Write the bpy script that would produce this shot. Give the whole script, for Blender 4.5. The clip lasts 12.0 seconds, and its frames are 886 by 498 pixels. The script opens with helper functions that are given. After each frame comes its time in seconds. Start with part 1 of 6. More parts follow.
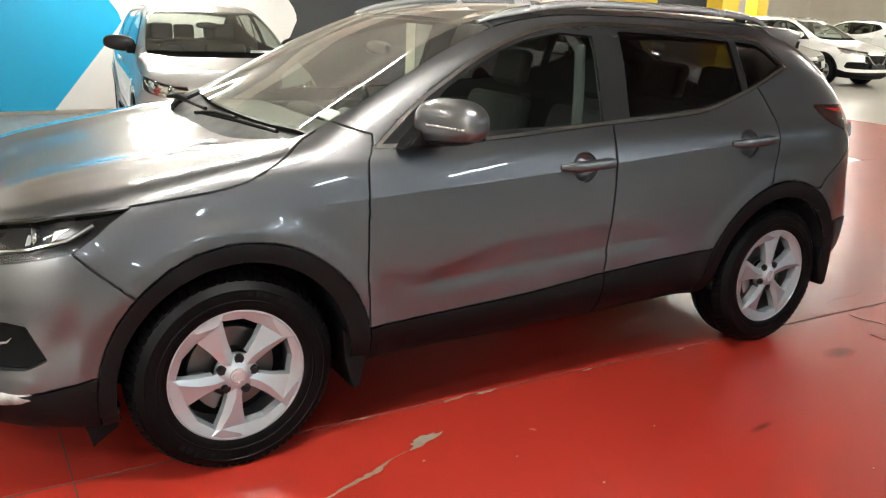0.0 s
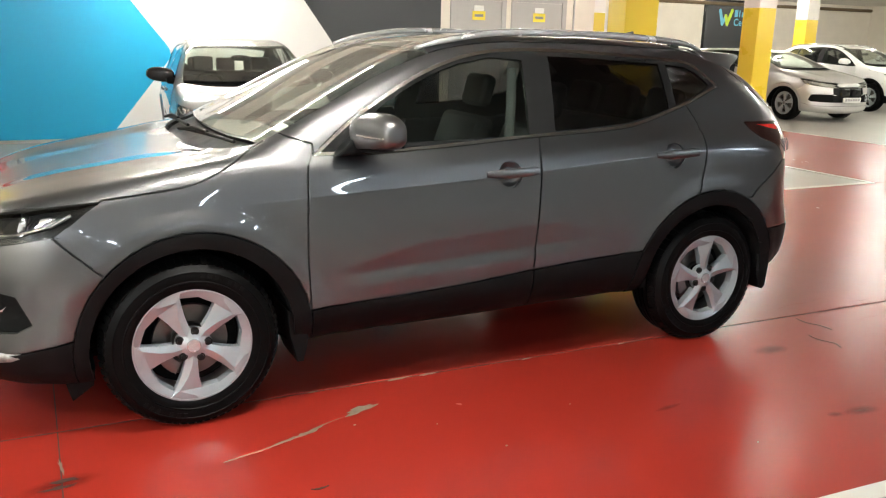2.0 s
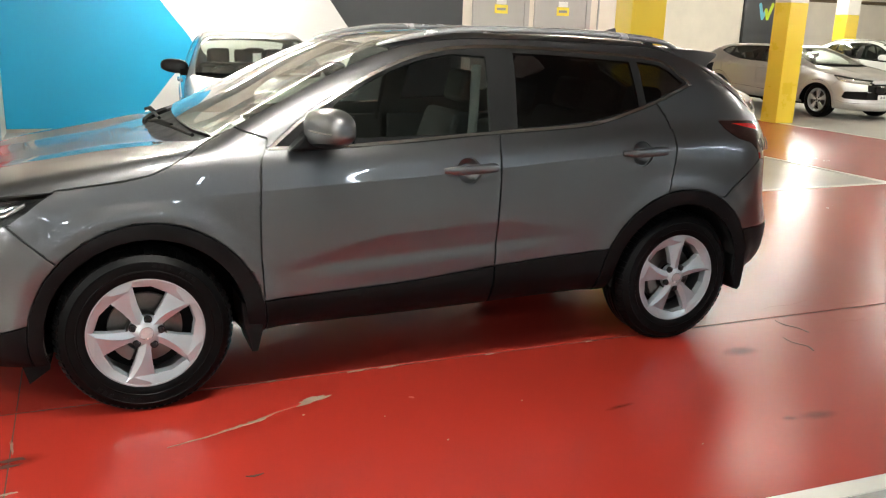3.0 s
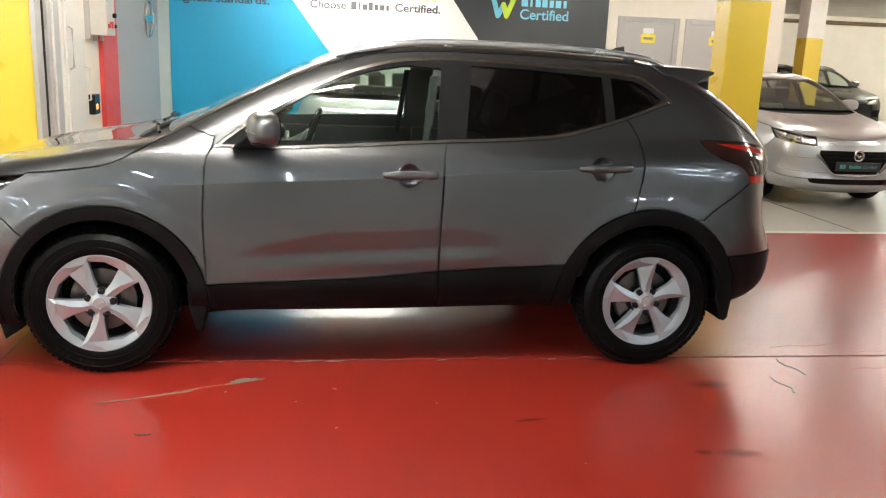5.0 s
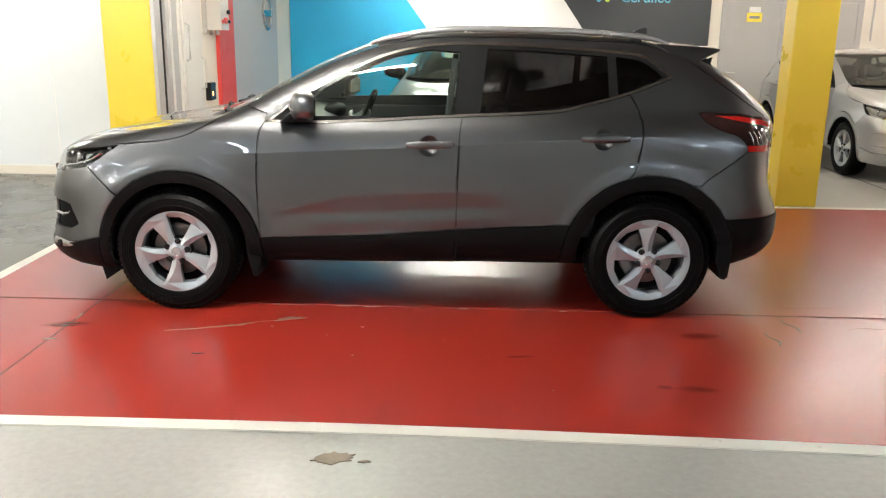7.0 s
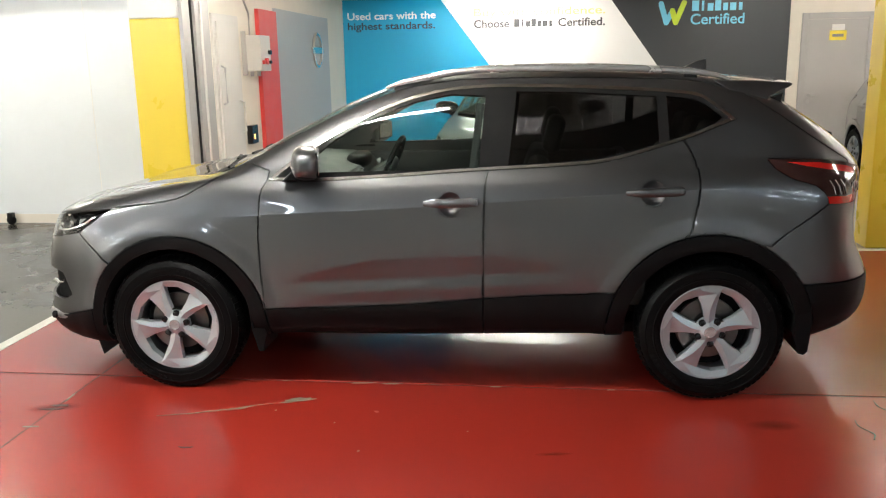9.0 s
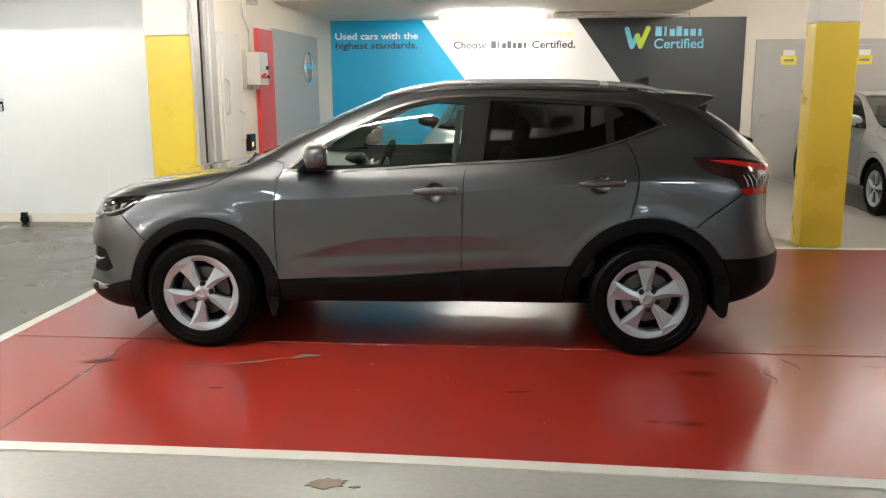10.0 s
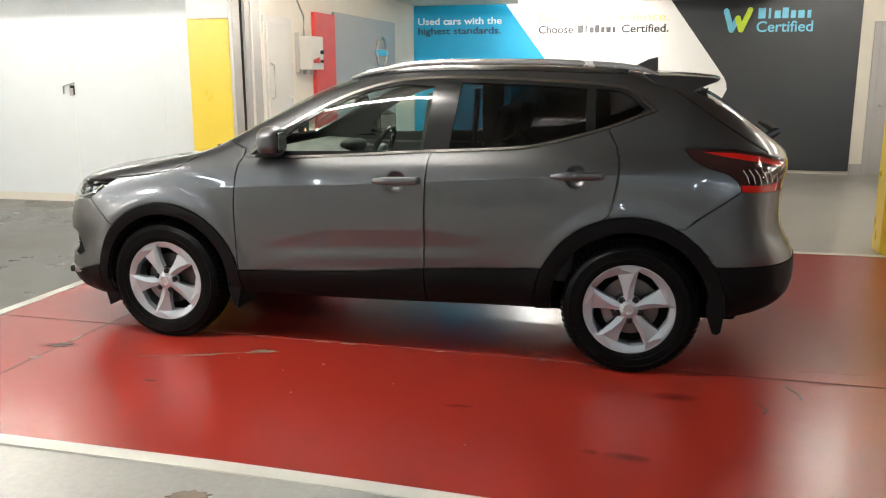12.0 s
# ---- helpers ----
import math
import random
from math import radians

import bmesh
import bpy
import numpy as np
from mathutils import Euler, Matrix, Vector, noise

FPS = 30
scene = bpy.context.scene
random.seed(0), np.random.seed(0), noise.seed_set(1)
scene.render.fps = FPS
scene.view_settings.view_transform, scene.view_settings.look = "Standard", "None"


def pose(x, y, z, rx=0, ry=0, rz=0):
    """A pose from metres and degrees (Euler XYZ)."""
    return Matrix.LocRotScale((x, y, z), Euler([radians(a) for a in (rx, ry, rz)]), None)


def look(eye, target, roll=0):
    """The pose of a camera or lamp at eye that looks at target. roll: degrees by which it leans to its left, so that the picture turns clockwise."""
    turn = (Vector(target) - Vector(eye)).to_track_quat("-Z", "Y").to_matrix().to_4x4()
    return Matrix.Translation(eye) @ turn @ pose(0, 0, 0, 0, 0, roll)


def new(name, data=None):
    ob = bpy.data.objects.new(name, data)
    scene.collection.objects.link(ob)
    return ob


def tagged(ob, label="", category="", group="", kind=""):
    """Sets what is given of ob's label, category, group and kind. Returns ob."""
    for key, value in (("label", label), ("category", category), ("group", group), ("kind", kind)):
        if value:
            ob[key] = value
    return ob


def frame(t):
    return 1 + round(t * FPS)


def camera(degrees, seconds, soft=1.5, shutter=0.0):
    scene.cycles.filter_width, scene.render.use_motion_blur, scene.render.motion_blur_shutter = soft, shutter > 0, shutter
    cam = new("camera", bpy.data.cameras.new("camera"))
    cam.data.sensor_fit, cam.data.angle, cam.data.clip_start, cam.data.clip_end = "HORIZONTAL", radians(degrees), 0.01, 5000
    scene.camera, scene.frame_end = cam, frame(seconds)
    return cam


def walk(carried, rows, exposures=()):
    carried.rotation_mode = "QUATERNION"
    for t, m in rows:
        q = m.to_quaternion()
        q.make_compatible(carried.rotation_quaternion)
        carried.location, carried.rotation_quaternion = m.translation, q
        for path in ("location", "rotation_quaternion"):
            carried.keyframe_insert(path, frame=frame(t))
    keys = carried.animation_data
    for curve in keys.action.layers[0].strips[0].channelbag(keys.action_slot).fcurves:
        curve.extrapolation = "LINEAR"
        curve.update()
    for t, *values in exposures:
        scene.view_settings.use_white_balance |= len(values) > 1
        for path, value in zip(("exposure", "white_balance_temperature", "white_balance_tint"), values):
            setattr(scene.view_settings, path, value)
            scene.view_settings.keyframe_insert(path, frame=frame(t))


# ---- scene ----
cam = camera(55.8, 12.0, soft=1.2)
EXPOSURES = [(0.0, 0.72), (2.5, 0.62), (4.5, 0.6), (6.5, 0.57), (8.5, 0.6), (9.0, 0.36), (9.5, 0.18), (10.5, 0.31), (12.0, 0.35)]
PATH = [
    (0, (-0.742, -2.523, 1.559), (0.246, -0.877, 0.998), 2.3),
    (0.5, (-0.652, -2.737, 1.528), (0.302, -1.063, 0.991), 2.0),
    (1, (-0.563, -2.925, 1.516), (0.353, -1.224, 0.998), 1.6),
    (1.5, (-0.54, -3.051, 1.559), (0.349, -1.336, 1.039), 2.1),
    (2, (-0.503, -3.212, 1.561), (0.356, -1.475, 1.066), 1.5),
    (2.5, (-0.257, -3.356, 1.568), (0.54, -1.592, 1.065), 1.4),
    (2.7, (-0.241, -3.362, 1.594), (0.557, -1.602, 1.081), 1.8),
    (4.5, (0.755, -3.808, 1.546), (1.135, -1.902, 1.075), 1.2),
    (5, (0.971, -3.87, 1.535), (1.277, -1.947, 1.078), 2.4),
    (5.5, (1.242, -4.072, 1.542), (1.45, -2.133, 1.099), 3.3),
    (6, (1.383, -4.317, 1.559), (1.538, -2.389, 1.049), 3.1),
    (6.5, (1.462, -4.496, 1.567), (1.529, -2.563, 1.057), 1.5),
    (6.7, (1.495, -4.566, 1.543), (1.522, -2.626, 1.054), 1.2),
    (8.3, (1.811, -3.853, 1.625), (1.643, -1.942, 1.058), -0.7),
    (8.5, (1.794, -3.790, 1.625), (1.613, -1.870, 1.094), -0.9),
    (9, (1.804, -3.891, 1.626), (1.592, -1.951, 1.188), -1.1),
    (9.5, (1.806, -4.787, 1.593), (1.638, -2.823, 1.252), -0.8),
    (10, (1.846, -4.749, 1.588), (1.688, -2.794, 1.195), -0.3),
    (10.5, (1.934, -4.614, 1.57), (1.743, -2.668, 1.146), -0.0),
    (11, (2.109, -4.372, 1.565), (1.866, -2.432, 1.147), 0.4),
    (11.5, (2.437, -4.264, 1.551), (2.14, -2.328, 1.144), 1.0),
    (12, (2.723, -4.2, 1.534), (2.249, -2.302, 1.119), -0.2),
]
walk(cam, [(t, look(eye, target, roll)) for t, eye, target, roll in PATH], EXPOSURES)

# ---------------------------------------------------------------- light
world = bpy.data.worlds.new("garage_world")
scene.world = world
world.use_nodes = True
world.node_tree.nodes["Background"].inputs["Color"].default_value = (1.0, 0.93, 0.82, 1)
world.node_tree.nodes["Background"].inputs["Strength"].default_value = 0.02


# ---------------------------------------------------------------- small helpers
def part(name, bm, material, parent=None, label="", smooth=True, angle=20):
    """Links a bmesh as one mesh object, under parent if one is given."""
    me = bpy.data.meshes.new(name)
    bm.to_mesh(me)
    bm.free()
    for m in (material if isinstance(material, (list, tuple)) else [material]):
        me.materials.append(m)
    if smooth:
        me.shade_smooth()
        me.set_sharp_from_angle(angle=radians(angle))
    ob = new(name, me)
    if parent is not None:
        ob.parent = parent
    if label:
        ob["label"] = label
    return ob


def empty(name, m=None):
    ob = new(name)
    ob.empty_display_size = 0.1
    if m is not None:
        ob.matrix_basis = m
    return ob


def box(x0, x1, y0, y1, z0, z1, bevel=0.0, seg=2, bm=None):
    bm = bm or bmesh.new()
    r = bmesh.ops.create_cube(bm, size=1.0)
    vs = r["verts"]
    for v in vs:
        v.co = Vector((x0 + (v.co.x + 0.5) * (x1 - x0), y0 + (v.co.y + 0.5) * (y1 - y0), z0 + (v.co.z + 0.5) * (z1 - z0)))
    if bevel:
        es = list({e for v in vs for e in v.link_edges})
        bmesh.ops.bevel(bm, geom=es, offset=bevel, segments=seg, profile=0.5, affect="EDGES")
    return bm


def extruded(pts, plane, a, b, bevel=0.0, bm=None):
    """A polygon in a plane ('xz', 'xy', 'yz') pulled from a to b along the third axis."""
    bm = bm or bmesh.new()

    def at(p, d):
        return {"xz": (p[0], d, p[1]), "xy": (p[0], p[1], d), "yz": (d, p[0], p[1])}[plane]
    lo = [bm.verts.new(at(p, a)) for p in pts]
    hi = [bm.verts.new(at(p, b)) for p in pts]
    n = len(pts)
    fs = [bm.faces.new(lo), bm.faces.new(hi[::-1])]
    for i in range(n):
        fs.append(bm.faces.new((lo[i], hi[i], hi[(i + 1) % n], lo[(i + 1) % n])))
    bmesh.ops.recalc_face_normals(bm, faces=fs)
    if bevel:
        bmesh.ops.bevel(bm, geom=list({e for f in fs[:2] for e in f.edges}), offset=bevel, segments=2, profile=0.5, affect="EDGES")
    return bm


def lathe(profile, n=48, axis="y", bm=None, centre=(0, 0, 0), close=False):
    """A profile of (radius, along) turned round an axis."""
    bm = bm or bmesh.new()
    rings = []
    for k in range(n):
        a = 2 * math.pi * k / n
        ring = []
        for r, d in profile:
            p = {"y": (r * math.cos(a), d, r * math.sin(a)), "z": (r * math.cos(a), r * math.sin(a), d), "x": (d, r * math.cos(a), r * math.sin(a))}[axis]
            ring.append(bm.verts.new(Vector(p) + Vector(centre)))
        rings.append(ring)
    fs = []
    m = len(profile)
    for k in range(n):
        a, b = rings[k], rings[(k + 1) % n]
        for i in range(m if close else m - 1):
            j = (i + 1) % m
            fs.append(bm.faces.new((a[i], a[j], b[j], b[i])))
    bmesh.ops.remove_doubles(bm, verts=[v for r in rings for v in r], dist=1e-5)
    bmesh.ops.recalc_face_normals(bm, faces=[f for f in bm.faces])
    return bm


def tube(path, radius, n=10, flat=1.0, bm=None, caps=True):
    """A round bar along a path of points; flat squeezes it upright."""
    bm = bm or bmesh.new()
    pts = [Vector(p) for p in path]
    rings = []
    for i, p in enumerate(pts):
        d = (pts[min(i + 1, len(pts) - 1)] - pts[max(i - 1, 0)]).normalized()
        side = d.cross(Vector((0, 0, 1)))
        side = side.normalized() if side.length > 1e-3 else Vector((1, 0, 0))
        up = side.cross(d).normalized()
        r = radius[i] if isinstance(radius, (list, tuple)) else radius
        rings.append([bm.verts.new(p + side * (r * math.cos(2 * math.pi * k / n)) + up * (r * flat * math.sin(2 * math.pi * k / n))) for k in range(n)])
    fs = []
    for a, b in zip(rings, rings[1:]):
        for k in range(n):
            fs.append(bm.faces.new((a[k], a[(k + 1) % n], b[(k + 1) % n], b[k])))
    if caps:
        fs += [bm.faces.new(rings[0][::-1]), bm.faces.new(rings[-1])]
    bmesh.ops.recalc_face_normals(bm, faces=fs)
    return bm


def curve(*pts):
    """A smooth function through (x, value) points, straight beyond its ends."""
    xs = np.array([p[0] for p in pts], float)
    ys = np.array([p[1] for p in pts], float)
    h = np.diff(xs)
    d = np.diff(ys) / h
    t = np.empty(len(xs))
    t[0], t[-1] = d[0], d[-1]
    for i in range(1, len(xs) - 1):
        t[i] = (d[i - 1] * h[i] + d[i] * h[i - 1]) / (h[i] + h[i - 1])
        if d[i - 1] * d[i] <= 0:
            t[i] *= 0.3

    def f(x):
        i = int(np.clip(np.searchsorted(xs, x) - 1, 0, len(h) - 1))
        u = (x - xs[i]) / h[i]
        if u < 0:
            return ys[0] + t[0] * (x - xs[0])
        if u > 1:
            return ys[-1] + t[-1] * (x - xs[-1])
        return ((2 * u**3 - 3 * u**2 + 1) * ys[i] + (u**3 - 2 * u**2 + u) * h[i] * t[i] + (-2 * u**3 + 3 * u**2) * ys[i + 1] + (u**3 - u**2) * h[i] * t[i + 1])
    return f


def inside(p, poly):
    x, y = p
    hit = False
    j = len(poly) - 1
    for i in range(len(poly)):
        (xi, yi), (xj, yj) = poly[i], poly[j]
        if (yi > y) != (yj > y) and x < (xj - xi) * (y - yi) / (yj - yi) + xi:
            hit = not hit
        j = i
    return hit


def smooth_line(pts, n=5, closed=False):
    """A finer polyline on a curve through the points."""
    out = []
    m = len(pts)
    last = m if closed else m - 1
    for i in range(last):
        p0, p1, p2, p3 = (np.array(pts[(i + k) % m if closed else min(max(i + k, 0), m - 1)], float) for k in (-1, 0, 1, 2))
        for k in range(n):
            u = k / n
            out.append(tuple(0.5 * (2 * p1 + (p2 - p0) * u + (2 * p0 - 5 * p1 + 4 * p2 - p3) * u * u + (3 * p1 - p0 - 3 * p2 + p3) * u**3)))
    if not closed:
        out.append(tuple(pts[-1]))
    return out


def shrink(poly, d):
    """A closed polygon moved inwards by d."""
    n = len(poly)
    area = sum(poly[i][0] * poly[(i + 1) % n][1] - poly[(i + 1) % n][0] * poly[i][1] for i in range(n))
    s = 1 if area > 0 else -1
    out = []
    for i in range(n):
        a, b, c = (np.array(poly[(i + k) % n]) for k in (-1, 0, 1))
        e1, e2 = (b - a) / (np.linalg.norm(b - a) + 1e-9), (c - b) / (np.linalg.norm(c - b) + 1e-9)
        n1, n2 = np.array((-e1[1], e1[0])), np.array((-e2[1], e2[0]))
        m = n1 + n2
        m = m / max(1e-6, m @ m) * 2
        if np.linalg.norm(m) > 3.4:
            m = m / np.linalg.norm(m) * 3.4
        out.append(tuple(b + s * d * m))
    return out


# ---------------------------------------------------------------- materials
def material(name):
    m = bpy.data.materials.new(name)
    m.use_nodes = True
    t = m.node_tree
    return m, t, t.nodes["Principled BSDF"]


def node(t, kind, **values):
    n = t.nodes.new(kind)
    for k, v in values.items():
        k = k.replace("_", " ")
        if k in n.inputs:
            n.inputs[k].default_value = v
    return n


def noise_tex(t, scale, detail=4.0, rough=0.55, coords="Object"):
    c = t.nodes.new("ShaderNodeTexCoord")
    n = node(t, "ShaderNodeTexNoise", Scale=scale, Detail=detail, Roughness=rough)
    t.links.new(c.outputs[coords], n.inputs["Vector"])
    return n


def ramp(t, source, stops):
    r = t.nodes.new("ShaderNodeValToRGB")
    while len(r.color_ramp.elements) < len(stops):
        r.color_ramp.elements.new(0.5)
    for e, (p, c) in zip(r.color_ramp.elements, stops):
        e.position = p
        e.color = (*c, 1) if not isinstance(c, (int, float)) else (c, c, c, 1)
    t.links.new(source, r.inputs["Fac"])
    return r


def bump(t, bsdf, source, strength, distance=0.002):
    b = node(t, "ShaderNodeBump", Strength=strength, Distance=distance)
    t.links.new(source, b.inputs["Height"])
    t.links.new(b.outputs["Normal"], bsdf.inputs["Normal"])
    return b


def plain(name, colour, rough=0.5, metal=0.0, vary=0.12, scale=6.0, grain=0.0, grain_scale=300.0, coat=0.0, coords="Object", spec=0.5):
    """Painted, plastic or metal surface with a little uneven tone, gloss and grain."""
    m, t, b = material(name)
    n = noise_tex(t, scale, 5, 0.6, coords)
    lo, hi = [c * (1 - vary) for c in colour], [min(1, c * (1 + vary)) for c in colour]
    r = ramp(t, n.outputs["Fac"], [(0.3, lo), (0.7, hi)])
    t.links.new(r.outputs["Color"], b.inputs["Base Color"])
    rr = ramp(t, n.outputs["Fac"], [(0.3, max(0.02, rough * 0.85)), (0.75, min(1, rough * 1.15))])
    t.links.new(rr.outputs["Color"], b.inputs["Roughness"])
    b.inputs["Metallic"].default_value = metal
    b.inputs["Coat Weight"].default_value = coat
    b.inputs["Coat Roughness"].default_value = 0.03
    b.inputs["Specular IOR Level"].default_value = spec
    if grain:
        g = noise_tex(t, grain_scale, 2, 0.5, coords)
        bump(t, b, g.outputs["Fac"], grain, 0.001)
    return m


def car_paint(name, colour, metal=0.75, rough=0.34, flake=0.25):
    """Metallic lacquer: fine flakes under a clear coat with faint ripple."""
    m, t, b = material(name)
    c = t.nodes.new("ShaderNodeTexCoord")
    v = node(t, "ShaderNodeTexVoronoi", Scale=1500.0)
    t.links.new(c.outputs["Object"], v.inputs["Vector"])
    sep = t.nodes.new("ShaderNodeSeparateColor")
    t.links.new(v.outputs["Color"], sep.inputs["Color"])
    r = ramp(t, sep.outputs["Red"], [(0.0, [x * (1 - flake) for x in colour]), (1.0, [min(1, x * (1 + flake)) for x in colour])])
    t.links.new(r.outputs["Color"], b.inputs["Base Color"])
    b.inputs["Metallic"].default_value = metal
    b.inputs["Roughness"].default_value = rough
    b.inputs["Coat Weight"].default_value = 1.0
    b.inputs["Coat Roughness"].default_value = 0.015
    n = noise_tex(t, 260, 2)
    k = node(t, "ShaderNodeBump", Strength=0.012, Distance=0.001)
    t.links.new(n.outputs["Fac"], k.inputs["Height"])
    t.links.new(k.outputs["Normal"], b.inputs["Coat Normal"])
    return m


def pane(name, tint, gloss=1.0, ior=1.52, dust=0.0):
    """Thin window glass: see-through with a mirror sheen."""
    m, t, b = material(name)
    t.nodes.remove(b)
    tr = node(t, "ShaderNodeBsdfTransparent", Color=(*tint, 1))
    gl = node(t, "ShaderNodeBsdfGlossy", Color=(gloss, gloss, gloss, 1), Roughness=0.01)
    lw = node(t, "ShaderNodeLayerWeight", Blend=0.5)
    pw = t.nodes.new("ShaderNodeMath")
    pw.operation = "POWER"
    pw.inputs[1].default_value = 5.0
    t.links.new(lw.outputs["Facing"], pw.inputs[0])
    base = 1.3 * ((ior - 1) / (ior + 1)) ** 2
    fr = t.nodes.new("ShaderNodeMath")
    fr.operation = "MULTIPLY_ADD"
    fr.inputs[1].default_value, fr.inputs[2].default_value = 1 - base, base
    t.links.new(pw.outputs["Value"], fr.inputs[0])
    mx = t.nodes.new("ShaderNodeMixShader")
    t.links.new(fr.outputs["Value"], mx.inputs["Fac"])
    t.links.new(tr.outputs["BSDF"], mx.inputs[1])
    t.links.new(gl.outputs["BSDF"], mx.inputs[2])
    last = mx
    if dust:  # a thin uneven pale film: dust, plus haze painted in to lighten the glass
        n = noise_tex(t, 3.0, 4, 0.6)
        r = ramp(t, n.outputs["Fac"], [(0.3, dust * 0.7), (0.7, dust * 1.3)])
        df = node(t, "ShaderNodeBsdfDiffuse", Color=(0.7, 0.68, 0.62, 1))
        last = t.nodes.new("ShaderNodeMixShader")
        t.links.new(r.outputs["Color"], last.inputs["Fac"])
        t.links.new(mx.outputs["Shader"], last.inputs[1])
        t.links.new(df.outputs["BSDF"], last.inputs[2])
    t.links.new(last.outputs["Shader"], t.nodes["Material Output"].inputs["Surface"])
    return m


def glow(name, colour, strength):
    m, t, b = material(name)
    b.inputs["Base Color"].default_value = (0.8, 0.8, 0.8, 1)
    b.inputs["Emission Color"].default_value = (*colour, 1)
    b.inputs["Emission Strength"].default_value = strength
    return m


def painted_floor(name, colour, worn, rough=(0.20, 0.30), wear=0.80):
    """Sealed concrete paint: soft patches of tone, faint scuffs, few small chips."""
    m, t, b = material(name)
    big = noise_tex(t, 0.55, 3, 0.5)
    fine = noise_tex(t, 9, 6, 0.7)
    r1 = ramp(t, big.outputs["Fac"], [(0.3, [c * 0.95 for c in colour]), (0.7, [min(1, c * 1.05) for c in colour])])
    chips = ramp(t, fine.outputs["Fac"], [(0.0, 0.0), (min(0.96, wear - 0.04), 0.0), (min(1.0, wear), 0.6 if wear < 1 else 0.0)])
    mix = t.nodes.new("ShaderNodeMix")
    mix.data_type = "RGBA"
    t.links.new(chips.outputs["Color"], mix.inputs["Factor"])
    t.links.new(r1.outputs["Color"], mix.inputs["A"])
    mix.inputs["B"].default_value = (*worn, 1)
    t.links.new(mix.outputs["Result"], b.inputs["Base Color"])
    stain = noise_tex(t, 1.3, 4, 0.55)
    rr = ramp(t, stain.outputs["Fac"], [(0.25, rough[0]), (0.75, rough[1])])
    t.links.new(rr.outputs["Color"], b.inputs["Roughness"])
    h = noise_tex(t, 7, 3, 0.5)
    bump(t, b, h.outputs["Fac"], 0.05, 0.004)
    b.inputs["Coat Weight"].default_value = 0.26 if wear > 1 else 0.0
    b.inputs["Coat Roughness"].default_value = 0.30
    return m


def stained_concrete(name, base, dark, rough=(0.2, 0.5), low=0.40, high=0.62):
    m, t, b = material(name)
    a = noise_tex(t, 0.8, 8, 0.62)
    f = noise_tex(t, 30, 4, 0.6)
    r1 = ramp(t, a.outputs["Fac"], [(low, dark), (high, base)])
    r2 = ramp(t, f.outputs["Fac"], [(0.3, 0.86), (0.7, 1.0)])
    mix = t.nodes.new("ShaderNodeMix")
    mix.data_type, mix.blend_type = "RGBA", "MULTIPLY"
    mix.inputs["Factor"].default_value = 1.0
    t.links.new(r1.outputs["Color"], mix.inputs["A"])
    t.links.new(r2.outputs["Color"], mix.inputs["B"])
    t.links.new(mix.outputs["Result"], b.inputs["Base Color"])
    rr = ramp(t, a.outputs["Fac"], [(0.35, rough[0]), (0.65, rough[1])])
    t.links.new(rr.outputs["Color"], b.inputs["Roughness"])
    bump(t, b, f.outputs["Fac"], 0.15, 0.003)
    return m


M = {}
M["red_floor"] = painted_floor("red_floor_paint", (0.312, 0.0245, 0.0145), (0.42, 0.10, 0.08), (0.225, 0.275), 3.0)
M["grey_floor"] = stained_concrete("grey_floor_paint", (0.39, 0.375, 0.34), (0.345, 0.33, 0.30), (0.28, 0.36), 0.25, 0.75)
M["dark_floor"] = stained_concrete("worn_dark_floor", (0.135, 0.125, 0.105), (0.065, 0.060, 0.050), (0.18, 0.40))
M["line"] = painted_floor("white_line_paint", (0.66, 0.63, 0.56), (0.45, 0.36, 0.32), (0.3, 0.5), 0.68)
M["chip"] = stained_concrete("bare_concrete", (0.37, 0.34, 0.27), (0.15, 0.125, 0.085), (0.6, 0.9))
M["crack"] = stained_concrete("dirty_crack_concrete", (0.26, 0.21, 0.15), (0.09, 0.07, 0.045), (0.6, 0.9))
M["broken"] = stained_concrete("broken_concrete", (0.34, 0.27, 0.20), (0.13, 0.10, 0.07), (0.6, 0.9))
def soft_mark(name, colour, strength):
    m, t, b = material(name)
    b.inputs["Base Color"].default_value = (*colour, 1)
    b.inputs["Roughness"].default_value = 0.4
    c = t.nodes.new("ShaderNodeTexCoord")
    g = t.nodes.new("ShaderNodeTexGradient")
    g.gradient_type = "SPHERICAL"
    t.links.new(c.outputs["Object"], g.inputs["Vector"])
    n = noise_tex(t, 3.0, 5, 0.7)
    k = t.nodes.new("ShaderNodeMath")
    k.operation = "MULTIPLY"
    t.links.new(g.outputs["Fac"], k.inputs[0])
    t.links.new(n.outputs["Fac"], k.inputs[1])
    r = ramp(t, k.outputs["Value"], [(0.05, 0.0), (0.5, strength)])
    tr = t.nodes.new("ShaderNodeBsdfTransparent")
    mx = t.nodes.new("ShaderNodeMixShader")
    t.links.new(r.outputs["Color"], mx.inputs["Fac"])
    t.links.new(tr.outputs["BSDF"], mx.inputs[1])
    t.links.new(b.outputs["BSDF"], mx.inputs[2])
    t.links.new(mx.outputs["Shader"], t.nodes["Material Output"].inputs["Surface"])
    return m


